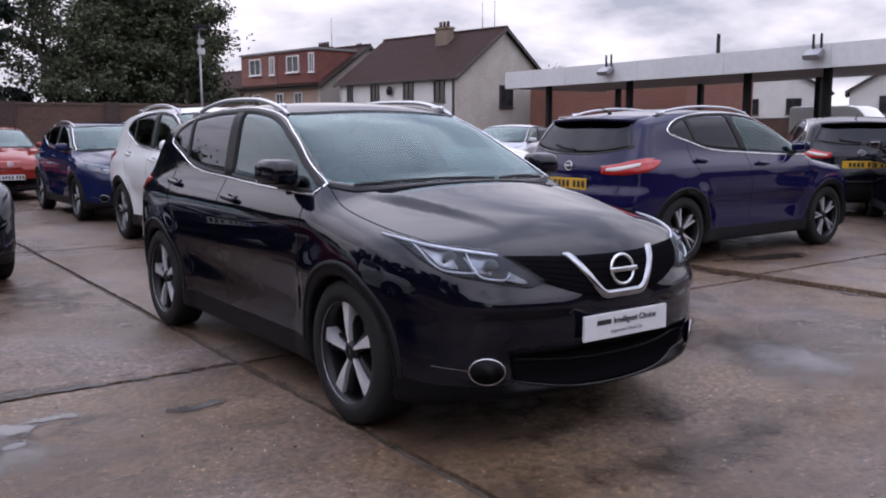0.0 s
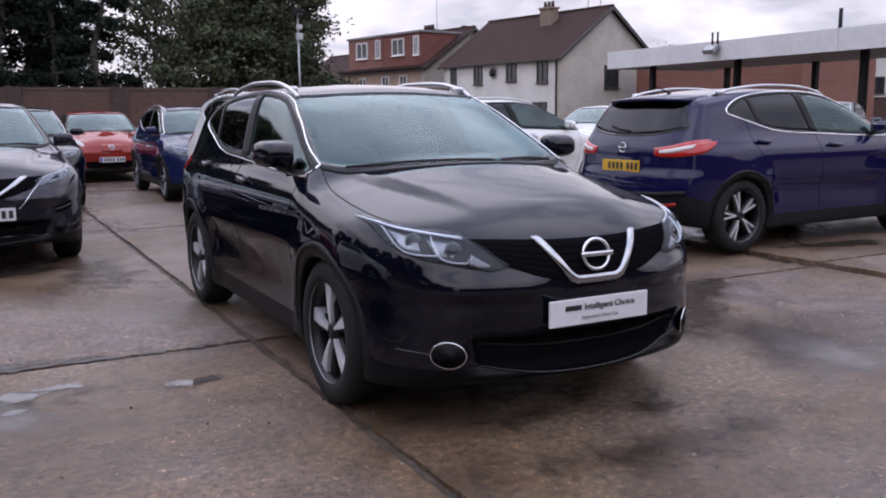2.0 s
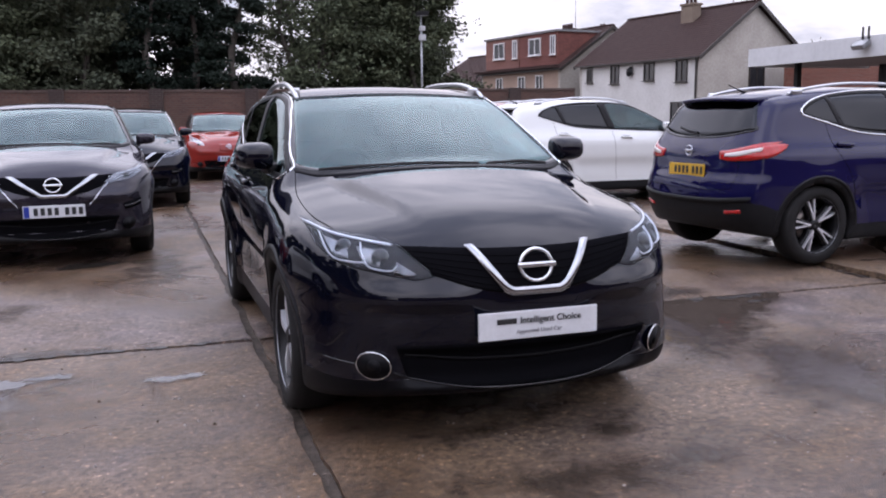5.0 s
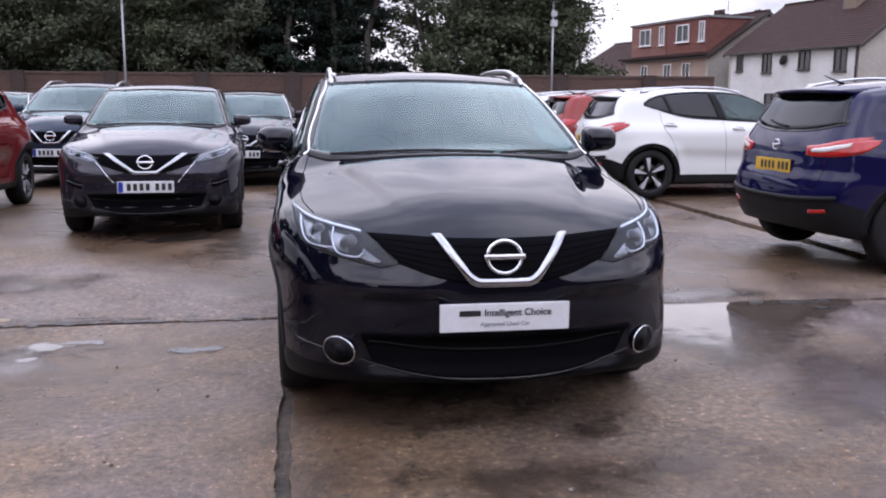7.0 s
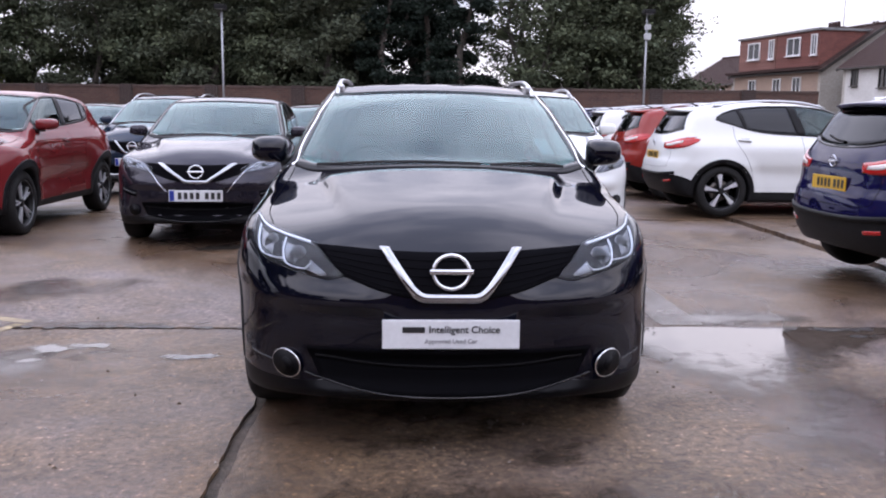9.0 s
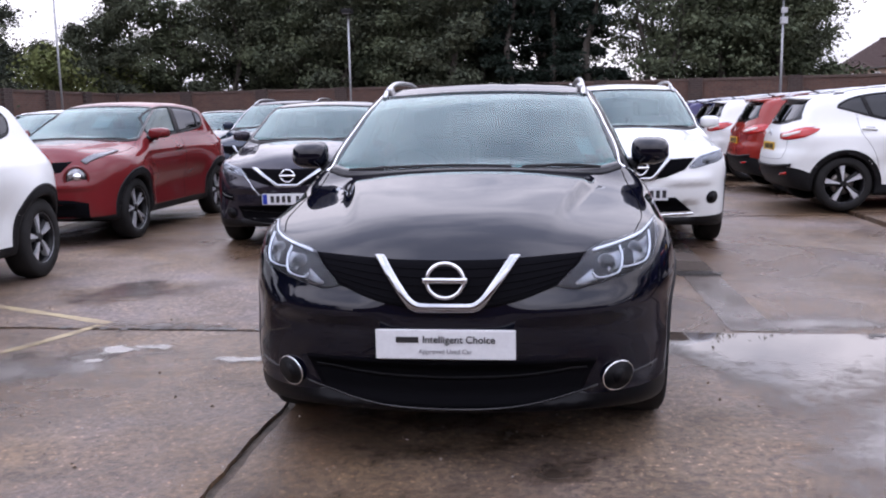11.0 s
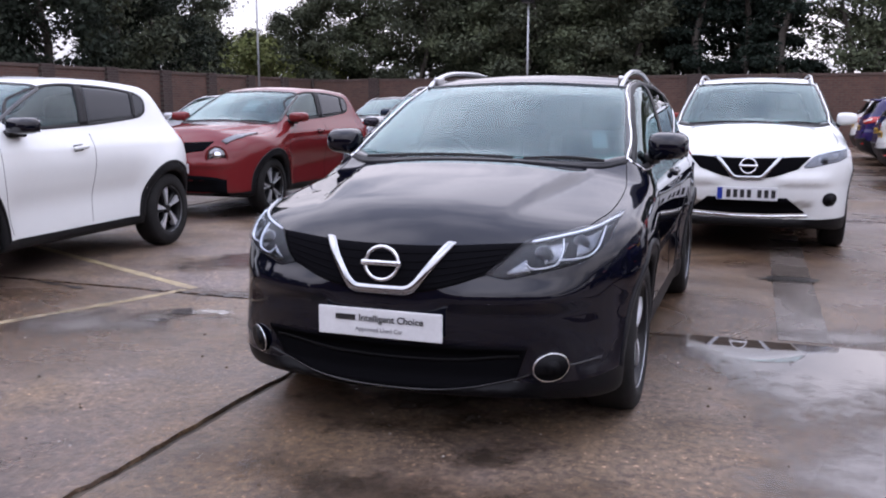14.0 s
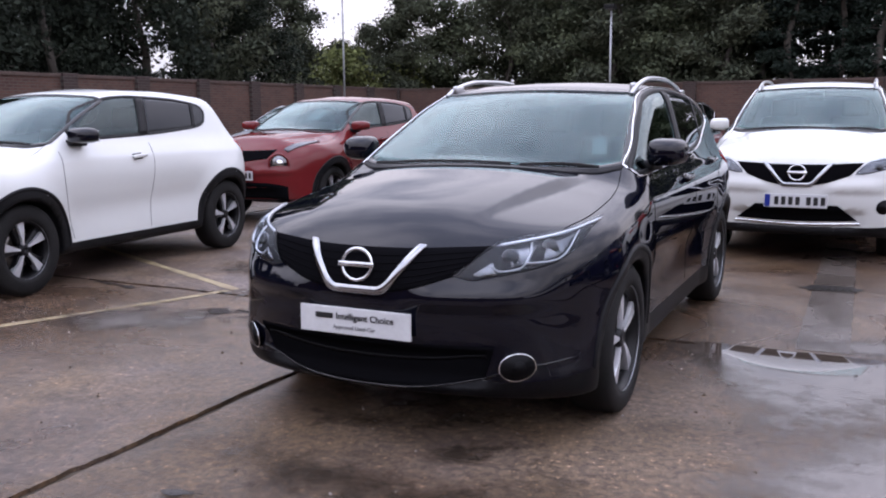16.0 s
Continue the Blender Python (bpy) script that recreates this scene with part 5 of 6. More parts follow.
def thin_water(name):
    """Clear water over stained concrete, which breaks up over the grain where it runs thin."""
    m = mat(name, (0.046, 0.035, 0.027), 0.0, (0.082, 0.063, 0.051), 1.4, spec=1.0)
    n, l = m.node_tree.nodes, m.node_tree.links
    b, out = n["Principled BSDF"], n["Material Output"]
    depth, tc, nt = n.new("ShaderNodeAttribute"), n.new("ShaderNodeTexCoord"), n.new("ShaderNodeTexNoise")
    depth.attribute_name = "shallow"
    nt.inputs["Scale"].default_value, nt.inputs["Detail"].default_value, nt.inputs["Roughness"].default_value = 6.0, 9.0, 0.7
    l.new(tc.outputs["Object"], nt.inputs["Vector"])
    add = n.new("ShaderNodeMath")
    add.operation, add.inputs[1].default_value = "MULTIPLY_ADD", 1.1
    l.new(nt.outputs["Fac"], add.inputs[0])
    l.new(depth.outputs["Fac"], add.inputs[2])
    cover, rough = n.new("ShaderNodeMapRange"), n.new("ShaderNodeMapRange")
    cover.interpolation_type = "SMOOTHSTEP"
    cover.inputs["From Min"].default_value, cover.inputs["From Max"].default_value = 0.90, 1.55
    cover.inputs["To Min"].default_value, cover.inputs["To Max"].default_value = 1.0, 0.0
    rough.inputs["From Min"].default_value, rough.inputs["From Max"].default_value = 0.85, 1.35
    rough.inputs["To Min"].default_value, rough.inputs["To Max"].default_value = 0.016, 0.26
    l.new(add.outputs[0], cover.inputs["Value"])
    l.new(add.outputs[0], rough.inputs["Value"])
    l.new(rough.outputs["Result"], b.inputs["Roughness"])
    tr, mx = n.new("ShaderNodeBsdfTransparent"), n.new("ShaderNodeMixShader")
    l.new(cover.outputs["Result"], mx.inputs[0])
    l.new(tr.outputs[0], mx.inputs[1])
    l.new(b.outputs[0], mx.inputs[2])
    l.new(mx.outputs[0], out.inputs["Surface"])
    return m


tagged(put("puddle", wide_puddle(), thin_water("thin_clear_water")), "wide shallow puddle along a slab joint, mirroring sky and cars", "puddle", "rain puddles")
for cx, cy, rx, ry, turn in [(1.85, -1.85, 0.60, 1.0, -0.25), (-2.6, -1.0, 0.9, 0.4, 0.2), (-2.9, 1.2, 0.9, 0.6, 0.5), (2.0, 0.30, 0.9, 0.30, 0.1)]:
    patch_on_ground("wet_film", SHEEN, cx, cy, rx, ry, turn, 0.0042, "thin film of rainwater drying on the concrete", "wet patch", "wet films")
# Those under and before the display car also paint in its shade.
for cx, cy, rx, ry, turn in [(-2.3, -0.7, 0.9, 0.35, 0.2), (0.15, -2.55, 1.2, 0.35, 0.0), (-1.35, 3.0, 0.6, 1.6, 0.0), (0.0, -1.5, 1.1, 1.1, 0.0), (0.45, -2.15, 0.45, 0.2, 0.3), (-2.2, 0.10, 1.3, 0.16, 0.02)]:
    patch_on_ground("damp_shade_patch", DAMP_AND_SHADE, cx, cy, rx, ry, turn, 0.003, "darker patch on the concrete, for damp and for under-car shade", "damp patch", "damp patches")
for cx, cy, rx, ry, turn in [(4.12, 0.30, 0.06, 0.5, 0.02), (2.01, -1.13, 0.06, 0.022, 0.2), (1.92, -1.31, 0.075, 0.025, 0.2), (1.60, 2.03, 0.28, 0.075, 0.05), (4.12, -1.0, 0.05, 0.3, 0.03), (-3.6, -0.1, 0.5, 0.05, -0.15), (-1.9, 0.0, 1.2, 0.045, 0.0), (2.6, -0.02, 0.55, 0.06, 0.0), (2.75, -0.20, 0.26, 0.05, 0.0), (-0.62, -1.35, 0.10, 0.03, 0.3), (-0.35, -2.9, 0.12, 0.03, 0.2)]:
    patch_on_ground("tar_stain", TAR, cx, cy, rx, ry, turn, 0.0075, "black tar repair stain on the concrete", "stain", "tar stains")


def repair_strip(x0, x1, y0, y1):
    n, v, f = 60, [], []
    for i in range(n):
        y = y0 + (y1 - y0) * i / (n - 1)
        k = 0.012 * noise.noise((y * 5.0, 0.0, 3.0))
        lean = 0.03 * (y - y0) / (y1 - y0)
        v += [(x0 - lean + k, y, 0.0035), (x1 - lean + 0.8 * k + 0.006 * noise.noise((y * 9.0, 5.0, 0.0)), y, 0.0035)]
    return v, [(2 * i, 2 * i + 1, 2 * i + 3, 2 * i + 2) for i in range(n - 1)]


REPAIR = mat("wet_grey_screed", (0.075, 0.062, 0.052), 0.16, (0.128, 0.105, 0.090), 1.6, bump=0.15, bump_scale=40, rough2=0.34)
tagged(put("repair_strip", mesh_from("repair_strip", *repair_strip(1.50, 1.79, 0.10, 4.6), False), REPAIR), "narrow wet grey repair strip across the slab", "repair strip", kind="structure")
drain = thing("drain_cover", "small dark oblong drain cover set in the repair strip", "drain cover", pose(1.62, 2.03, 0.004, 0, 0, 4))
DRAIN_IRON = mat("wet_cast_iron", (0.03, 0.027, 0.025), 0.3, (0.055, 0.048, 0.043), 20, metal=0.6, bump=0.3, bump_scale=90)
part("cover_frame", box((0, 0, 0.003), (0.34, 0.20, 0.008), 0, 0.002), DRAIN_IRON, drain)
for k in range(6):
    part("slat", box((-0.125 + 0.05 * k, 0, 0.009), (0.028, 0.15, 0.006), 0, 0.001), DRAIN_IRON, drain)


def grit(count, seed, size):
    """Loose stones scattered in the near part of the yard."""
    r, v, f = random.Random(seed), [], []
    while len(v) < count * 6:
        x, y = r.uniform(-4.0, 4.0), r.uniform(-4.6, 0.6)
        if noise.noise((x * 0.9, y * 0.9, seed)) < r.uniform(-0.5, 0.5):
            continue
        s, a, k = size * r.uniform(0.5, 1.3), r.uniform(0, 6.28), len(v)
        c, d = s * math.cos(a), s * math.sin(a)
        q = r.uniform(0.5, 0.9)
        v += [(x + c, y + d, 0.002), (x - d * q, y + c * q, 0.002), (x - c, y - d, 0.002), (x + d * q, y - c * q, 0.002), (x, y, 0.002 + s * 0.8), (x, y, -0.002)]
        f += [(k + i, k + (i + 1) % 4, k + 4) for i in range(4)] + [(k + (i + 1) % 4, k + i, k + 5) for i in range(4)]
    return v, f


PALE_GRIT = mat("pale_grit", (0.20, 0.18, 0.165), 0.75, (0.38, 0.35, 0.33), 14)
DARK_GRIT = mat("dark_leaf_litter", (0.050, 0.036, 0.024), 0.8, (0.10, 0.072, 0.048), 14)
tagged(put("loose_grit", mesh_from("loose_grit", *grit(420, 5, 0.007), False), PALE_GRIT), "pale loose stones scattered over the concrete", "grit", kind="stuff")
tagged(put("leaf_litter", mesh_from("leaf_litter", *grit(150, 9, 0.010), False), DARK_GRIT), "dark bits of litter scattered over the concrete", "litter", kind="stuff")


def line_mark(a, b, w=0.075):
    a, b = Vector((*a, 0)), Vector((*b, 0))
    d = (b - a).normalized()
    s = Vector((-d.y, d.x, 0))
    n, v, f = 26, [], []
    for i in range(n):
        p = a.lerp(b, i / (n - 1))
        k = w / 2 * (1 + 0.5 * noise.noise((p.x * 4, p.y * 4, 2)))
        v += [p + s * k + Vector((0, 0, 0.003)), p - s * k + Vector((0, 0, 0.003))]
    for i in range(n - 1):
        f.append((2 * i, 2 * i + 1, 2 * i + 3, 2 * i + 2))
    return v, f


for a, b in (((-6.2, 1.72), (-2.58, 0.15)), ((-2.62, 0.10), (-2.75, -0.32)), ((-2.75, -0.32), (-3.6, -2.35))):
    tagged(put("bay_line", mesh_from("bay_line", *line_mark(a, b), False), YELLOW), "worn yellow parking bay line", "road marking", "parking bay lines", "structure")

# ---- boundary walls ----
def bricks(name, c1, c2, mortar, scale=1.0):
    m = mat(name, c1, 0.85, c2, 1.2, bump=0.3, bump_scale=30)
    n, l = m.node_tree.nodes, m.node_tree.links
    b = n["Principled BSDF"]
    src = b.inputs["Base Color"].links[0].from_socket
    t, tc, mp = n.new("ShaderNodeTexBrick"), n.new("ShaderNodeTexCoord"), n.new("ShaderNodeMapping")
    mp.inputs["Rotation"].default_value = (radians(90), 0, 0)
    t.inputs["Scale"].default_value = 1.0
    t.inputs["Brick Width"].default_value, t.inputs["Row Height"].default_value, t.inputs["Mortar Size"].default_value = 0.225 * scale, 0.075 * scale, 0.010 * scale
    t.inputs["Mortar"].default_value = (*mortar, 1)
    hsv = n.new("ShaderNodeHueSaturation")
    hsv.inputs["Value"].default_value = 0.72
    l.new(src, t.inputs["Color1"])
    l.new(src, hsv.inputs["Color"])
    l.new(hsv.outputs["Color"], t.inputs["Color2"])
    l.new(tc.outputs["Object"], mp.inputs["Vector"])
    l.new(mp.outputs["Vector"], t.inputs["Vector"])
    l.new(t.outputs["Color"], b.inputs["Base Color"])
    return m


WALL_BRICK = bricks("brown_brick", (0.066, 0.030, 0.023), (0.115, 0.055, 0.038), (0.08, 0.062, 0.052))
PIER_BRICK = bricks("dark_brown_brick", (0.030, 0.016, 0.014), (0.05, 0.027, 0.021), (0.06, 0.05, 0.045))
COPING = mat("brick_coping", (0.05, 0.033, 0.027), 0.8, (0.085, 0.055, 0.045), 3)
RED_BRICK = bricks("red_brick", (0.16, 0.045, 0.03), (0.22, 0.07, 0.045), (0.2, 0.15, 0.12))


def brick_wall(name, a, b, height, piers=2.5):
    a, b = Vector((*a, 0)), Vector((*b, 0))
    L, turn = (b - a).length, math.atan2(b.y - a.y, b.x - a.x)
    w = thing(name, "brown brick boundary wall with darker piers and coping", "wall", Matrix.Translation(a) @ Matrix.Rotation(turn, 4, "Z"), kind="structure")
    part("wall_face", box((L / 2, 0, height / 2 - 0.06), (L, 0.22, height - 0.06)), WALL_BRICK, w)
    part("coping", box((L / 2, 0, height - 0.045), (L, 0.28, 0.09), 0, 0.015), COPING, w, "dark coping course")
    me = None
    for i in range(int(L / piers) + 1):
        if me is None:
            me = part("pier", box((0, 0, height / 2), (0.46, 0.46, height + 0.04), 0, 0.01), PIER_BRICK, w, "dark brick pier")
        else:
            put("pier", me.data, PIER_BRICK, w, "dark brick pier", pose(i * piers, 0, 0))
    return w


brick_wall("wall_west", (-16.8, -24.0), (-16.8, 28.5), 2.40)
brick_wall("wall_north", (-16.8, 28.5), (14.2, 25.0), 2.38, 3.2)
# Unseen wall added behind the camera, 7 m high to darken the car's reflections.
brick_wall("unseen_wall_south", (48.0, -24.0), (-16.8, -24.0), 7.0, 6.4)

# ---- trees ----
BARK = mat("bark", (0.035, 0.028, 0.022), 0.9, (0.07, 0.06, 0.05), 8, bump=0.6, bump_scale=30)


def foliage(name, c1, c2):
    m = mat(name, c1, 0.85, c2, 0.8, spec=0.12)
    n, l = m.node_tree.nodes, m.node_tree.links
    b = n["Principled BSDF"]
    src = b.inputs["Base Color"].links[0].from_socket
    geo, hsv, mr = n.new("ShaderNodeNewGeometry"), n.new("ShaderNodeHueSaturation"), n.new("ShaderNodeMapRange")
    mr.inputs["To Min"].default_value, mr.inputs["To Max"].default_value = 0.75, 1.25
    l.new(geo.outputs["Random Per Island"], mr.inputs["Value"])
    l.new(mr.outputs["Result"], hsv.inputs["Value"])
    l.new(src, hsv.inputs["Color"])
    l.new(hsv.outputs["Color"], b.inputs["Base Color"])
    return m


LEAF_DARK = foliage("dark_leaves", (0.034, 0.042, 0.029), (0.080, 0.089, 0.055))
LEAF_MID = foliage("green_leaves", (0.034, 0.044, 0.028), (0.092, 0.106, 0.060))
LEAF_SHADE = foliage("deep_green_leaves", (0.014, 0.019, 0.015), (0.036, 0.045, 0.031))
LEAF_PALE = foliage("pale_leaves", (0.07, 0.09, 0.03), (0.12, 0.13, 0.05))
LEAF_CONIFER = foliage("conifer_needles", (0.010, 0.016, 0.013), (0.020, 0.029, 0.021))


def tree_meshes(seed, height, spread, leaves, leaf, bare, conifer=False, gaps=0.0):
    r = random.Random(seed)
    limbs, clumps = [], []
    trunk = [(0.25 * math.sin(k * 1.3 + seed), 0.25 * math.cos(k * 1.1 + seed) - 0.25 * math.cos(seed), height * 0.9 * k / 8) for k in range(9)]
    limbs.append(tube(trunk, [0.20 * (1 - 0.85 * k / 8) * height / 9 for k in range(9)], 8))
    for i in range(26 if not conifer else 34):
        h = height * (bare + (0.97 - bare) * (i + r.random()) / (26 if not conifer else 34))
        a = r.random() * 6.28
        reach = spread * ((1 - (h / height) ** 2) ** 0.5 * (0.55 + 0.5 * r.random()) if not conifer else (1.05 - h / height) * (0.85 + 0.3 * r.random()))
        reach = max(reach, 0.35)
        k = min(8, h / (height * 0.9) * 8)
        base = Vector(trunk[int(k)])
        base.z = h * 0.93
        tip = base + Vector((math.cos(a) * reach, math.sin(a) * reach, reach * (0.35 if not conifer else -0.15)))
        mid = base.lerp(tip, 0.5) + Vector((0, 0, 0.15 * reach))
        limbs.append(tube([base, mid, tip], [0.05, 0.03, 0.01], 5))
        for t in (0.35, 0.65, 0.9, 1.05):
            clumps.append((base.lerp(tip, t), 0.35 * spread * (0.5 + 0.5 * r.random()) * (0.55 if conifer else 0.8)))
    verts, faces = [], []
    per = leaves // len(clumps)
    for c, rad in clumps:
        if r.random() < gaps:
            continue
        for _ in range(per):
            d = Vector((r.gauss(0, 1), r.gauss(0, 1), r.gauss(0, 0.8)))
            p = c + d * rad * 0.55
            u = Vector((r.gauss(0, 1), r.gauss(0, 1), r.gauss(0, 1))).normalized()
            w = u.cross(Vector((r.gauss(0, 1), r.gauss(0, 1), r.gauss(0, 1)))).normalized()
            s = leaf * (0.6 + 0.8 * r.random())
            o = len(verts)
            verts += [p - u * s * 0.6, p + w * s * 0.32, p + u * s * 0.6, p - w * s * 0.32]
            faces.append((o, o + 1, o + 2, o + 3))
    return joined(*limbs), (verts, faces)


TREES = {}


def tree(kind, x, y, turn, size):
    opts = {"broad": (11, 11.5, 3.4, 21000, 0.19, 0.06, False, 0.06), "broad_b": (23, 12.5, 3.6, 22000, 0.19, 0.05, False, 0.05), "yew": (61, 12.0, 3.6, 22000, 0.19, 0.03, False, 0.0), "open": (31, 11.0, 3.0, 5200, 0.20, 0.25, False, 0.35), "conifer": (47, 13.0, 2.4, 12000, 0.19, 0.05, True, 0.0), "shrub": (53, 4.2, 2.0, 4500, 0.16, 0.12, False, 0.0)}[kind]
    leafs = {"broad": LEAF_MID, "broad_b": LEAF_DARK, "yew": LEAF_SHADE, "open": LEAF_MID, "conifer": LEAF_CONIFER, "shrub": LEAF_PALE}[kind]
    what = {"broad": "tall broadleaf tree with dense green crown behind the wall", "broad_b": "tall dark broadleaf tree behind the wall", "yew": "dense deep green tree behind the wall", "open": "thin airy tree with gaps of sky in its crown", "conifer": "tall dark conifer behind the wall", "shrub": "pale green bush rising behind the wall"}[kind]
    if kind not in TREES:
        a, b = tree_meshes(*opts)
        TREES[kind] = mesh_from("trunk", *a), mesh_from("crown", *b, False)
    t = thing("tree", what, "tree", pose(x, y, -0.02, 0, 0, turn), "trees behind the boundary wall")
    t.scale = (size, size, size * (1.05 if x < -17 and y < 20 else 0.85))
    put("trunk", TREES[kind][0], BARK, t)
    put("crown", TREES[kind][1], leafs, t)


r = random.Random(8)
for i, y in enumerate(np.linspace(-20, 22.4, 14)):
    tree("yew" if i % 4 else "broad_b", -19.4 - 1.2 * r.random(), float(y) + r.random(), r.random() * 360, 0.68 + 0.1 * r.random())
for i, y in enumerate(np.arange(-14, 24, 5.5)):
    tree("yew", -21.8, float(y) + 2.4, r.random() * 360, 0.46)
    tree("yew", -24.5 - 2 * r.random(), float(y), r.random() * 360, 0.72)
line = [("broad", -15.5), ("broad_b", -12.6), ("broad", -10.0), ("broad_b", -7.6), ("broad", -5.4), ("broad_b", -3.2), ("conifer", -1.0), ("conifer", 0.7), ("conifer", 2.2), ("open", 3.9), ("open", 5.3), ("broad", 6.8), ("broad", 8.9)]
for kind, x in line:
    y = 28.5 - (x + 16.8) * 3.5 / 31 + 2.4 + r.random()
    tree(kind, x, y, r.random() * 360, {"conifer": 0.78}.get(kind, 0.68 + 0.1 * r.random()))
for kind, x in [("broad_b", -13.6), ("broad_b", -11.0), ("broad", -8.8), ("conifer", -6.4), ("broad_b", -4.2), ("conifer", -2.2), ("conifer", -0.2), ("conifer", 1.7), ("open", 4.8), ("broad_b", 7.6), ("broad_b", 9.2)]:
    y = 28.5 - (x + 16.8) * 3.5 / 31 + 5.6 + r.random()
    tree(kind, x, y, r.random() * 360, 0.78)
for kind, x in [("broad_b", -12.4), ("broad", -9.6), ("broad_b", -7.2), ("broad_b", -4.8), ("broad_b", -2.4), ("broad_b", 0.2), ("broad_b", 8.6), ("broad", 10.4)]:
    y = 28.5 - (x + 16.8) * 3.5 / 31 + 9.0 + r.random()
    tree(kind, x, y, r.random() * 360, 0.86)
for x, y, turn, size in ((-25.1, 32.0, 10, 0.80), (-28.2, 33.0, 130, 0.82), (-21.3, 31.6, 250, 0.48), (-19.2, 31.4, 60, 0.57), (-17.4, 31.2, 190, 0.68), (-28.0, 36.0, 60, 0.62)):
    tree("broad_b", x, y, turn, size)
tree("shrub", -19.4, 29.2, 0, 1.25)
tree("shrub", -17.6, 32.0, 80, 1.1)
tree("broad_b", 48.1, 50.3, 20, 0.66)

# ---- poles with lamps ----
GALV = mat("galvanised_steel", (0.32, 0.33, 0.34), 0.4, (0.24, 0.25, 0.26), 6, metal=0.7)
WHITE_BOX = mat("white_enamel", (0.42, 0.43, 0.44), 0.4, (0.34, 0.35, 0.36), 6)
LAMP_GLASS = mat("dull_lamp_glass", (0.2, 0.21, 0.22), 0.15)


def lamp_pole(x, y, h, box_z=0.0):
    p = thing("lamp_pole", "slim grey steel pole with a floodlight head" + (" and white camera box" if box_z else ""), "lamp pole", pose(x, y, -0.02), "yard lamp poles")
    put("pole", mesh_from("pole", *tube([(0, 0, 0), (0, 0, h * 0.5), (0, 0, h)], [0.042, 0.036, 0.030], 12)), GALV, p)
    head = part("lamp_head", box((0, -0.14, h + 0.02), (0.34, 0.42, 0.14), 0, 0.03), PLASTIC, p, "dark floodlight head")
    part("lamp_glass", box((0, -0.16, h - 0.06), (0.26, 0.3, 0.02)), LAMP_GLASS, head)
    if box_z:
        part("camera_box", box((0.0, -0.12, box_z), (0.17, 0.17, 0.16), 0, 0.02), WHITE_BOX, p, "white camera box")
        part("camera_box", box((0.0, -0.12, box_z - 0.30), (0.20, 0.17, 0.20), 0, 0.02), WHITE_BOX, p, "white control box")


lamp_pole(-6.15, 23.9, 4.75)
lamp_pole(7.6, 23.3, 4.75, 4.3)
lamp_pole(-15.3, 21.9, 5.9)

# ---- houses ----
RENDER = mat("cream_render", (0.43, 0.405, 0.36), 0.85, (0.31, 0.285, 0.25), 0.7, bump=0.2, bump_scale=40)
BROWN_RENDER = mat("brown_render", (0.15, 0.115, 0.085), 0.9, (0.20, 0.155, 0.12), 2, bump=0.2, bump_scale=40)
WHITE_WALL = mat("white_render", (0.58, 0.57, 0.55), 0.85, (0.48, 0.47, 0.45), 0.9, bump=0.2, bump_scale=40)
PINK_WALL = mat("buff_render", (0.36, 0.26, 0.20), 0.85, (0.28, 0.2, 0.16), 0.8)
TILE = mat("brown_roof_tile", (0.034, 0.020, 0.018), 0.8, (0.055, 0.034, 0.03), 4, bump=0.3, bump_scale=15, spec=0.12)
TILE_HUNG = bricks("tile_hanging", (0.150, 0.048, 0.038), (0.20, 0.068, 0.052), (0.09, 0.036, 0.028), 1.3)
FRAME = mat("white_upvc", (0.68, 0.68, 0.68), 0.4, (0.6, 0.6, 0.6), 5)
DARK_FRAME = mat("dark_window_frame", (0.03, 0.025, 0.022), 0.4)
PANE = mat("dark_window_pane", (0.015, 0.017, 0.02), 0.05, (0.03, 0.033, 0.036), 2)
FLASHING = mat("grey_roofing_felt", (0.12, 0.12, 0.12), 0.8, (0.2, 0.2, 0.2), 3)


def house_window(parent, name_place, w, h, frame_mat, face="x"):
    """A window: frame, pane and sill on a wall that looks along -x (or -y)."""
    m = name_place if face == "x" else name_place @ pose(0, 0, 0, 0, 0, 90)
    win = new("window")
    win.parent, win.matrix_basis = parent, m
    for c, s in (((0, 0, h / 2), (0.12, w, 0.08)), ((0, 0, -h / 2), (0.12, w, 0.08)), ((0, w / 2, 0), (0.12, 0.08, h + 0.08)), ((0, -w / 2, 0), (0.12, 0.08, h + 0.08)), ((0, 0, 0), (0.10, 0.05, h))):
        part("frame", box(c, s, 0, 0.008), frame_mat, win)
    part("pane", box((0.02, 0, 0), (0.03, w - 0.06, h - 0.06)), PANE, win, "dark window pane")
    part("sill", box((-0.04, 0, -h / 2 - 0.07), (0.22, w + 0.2, 0.06), 0, 0.01), frame_mat, win)


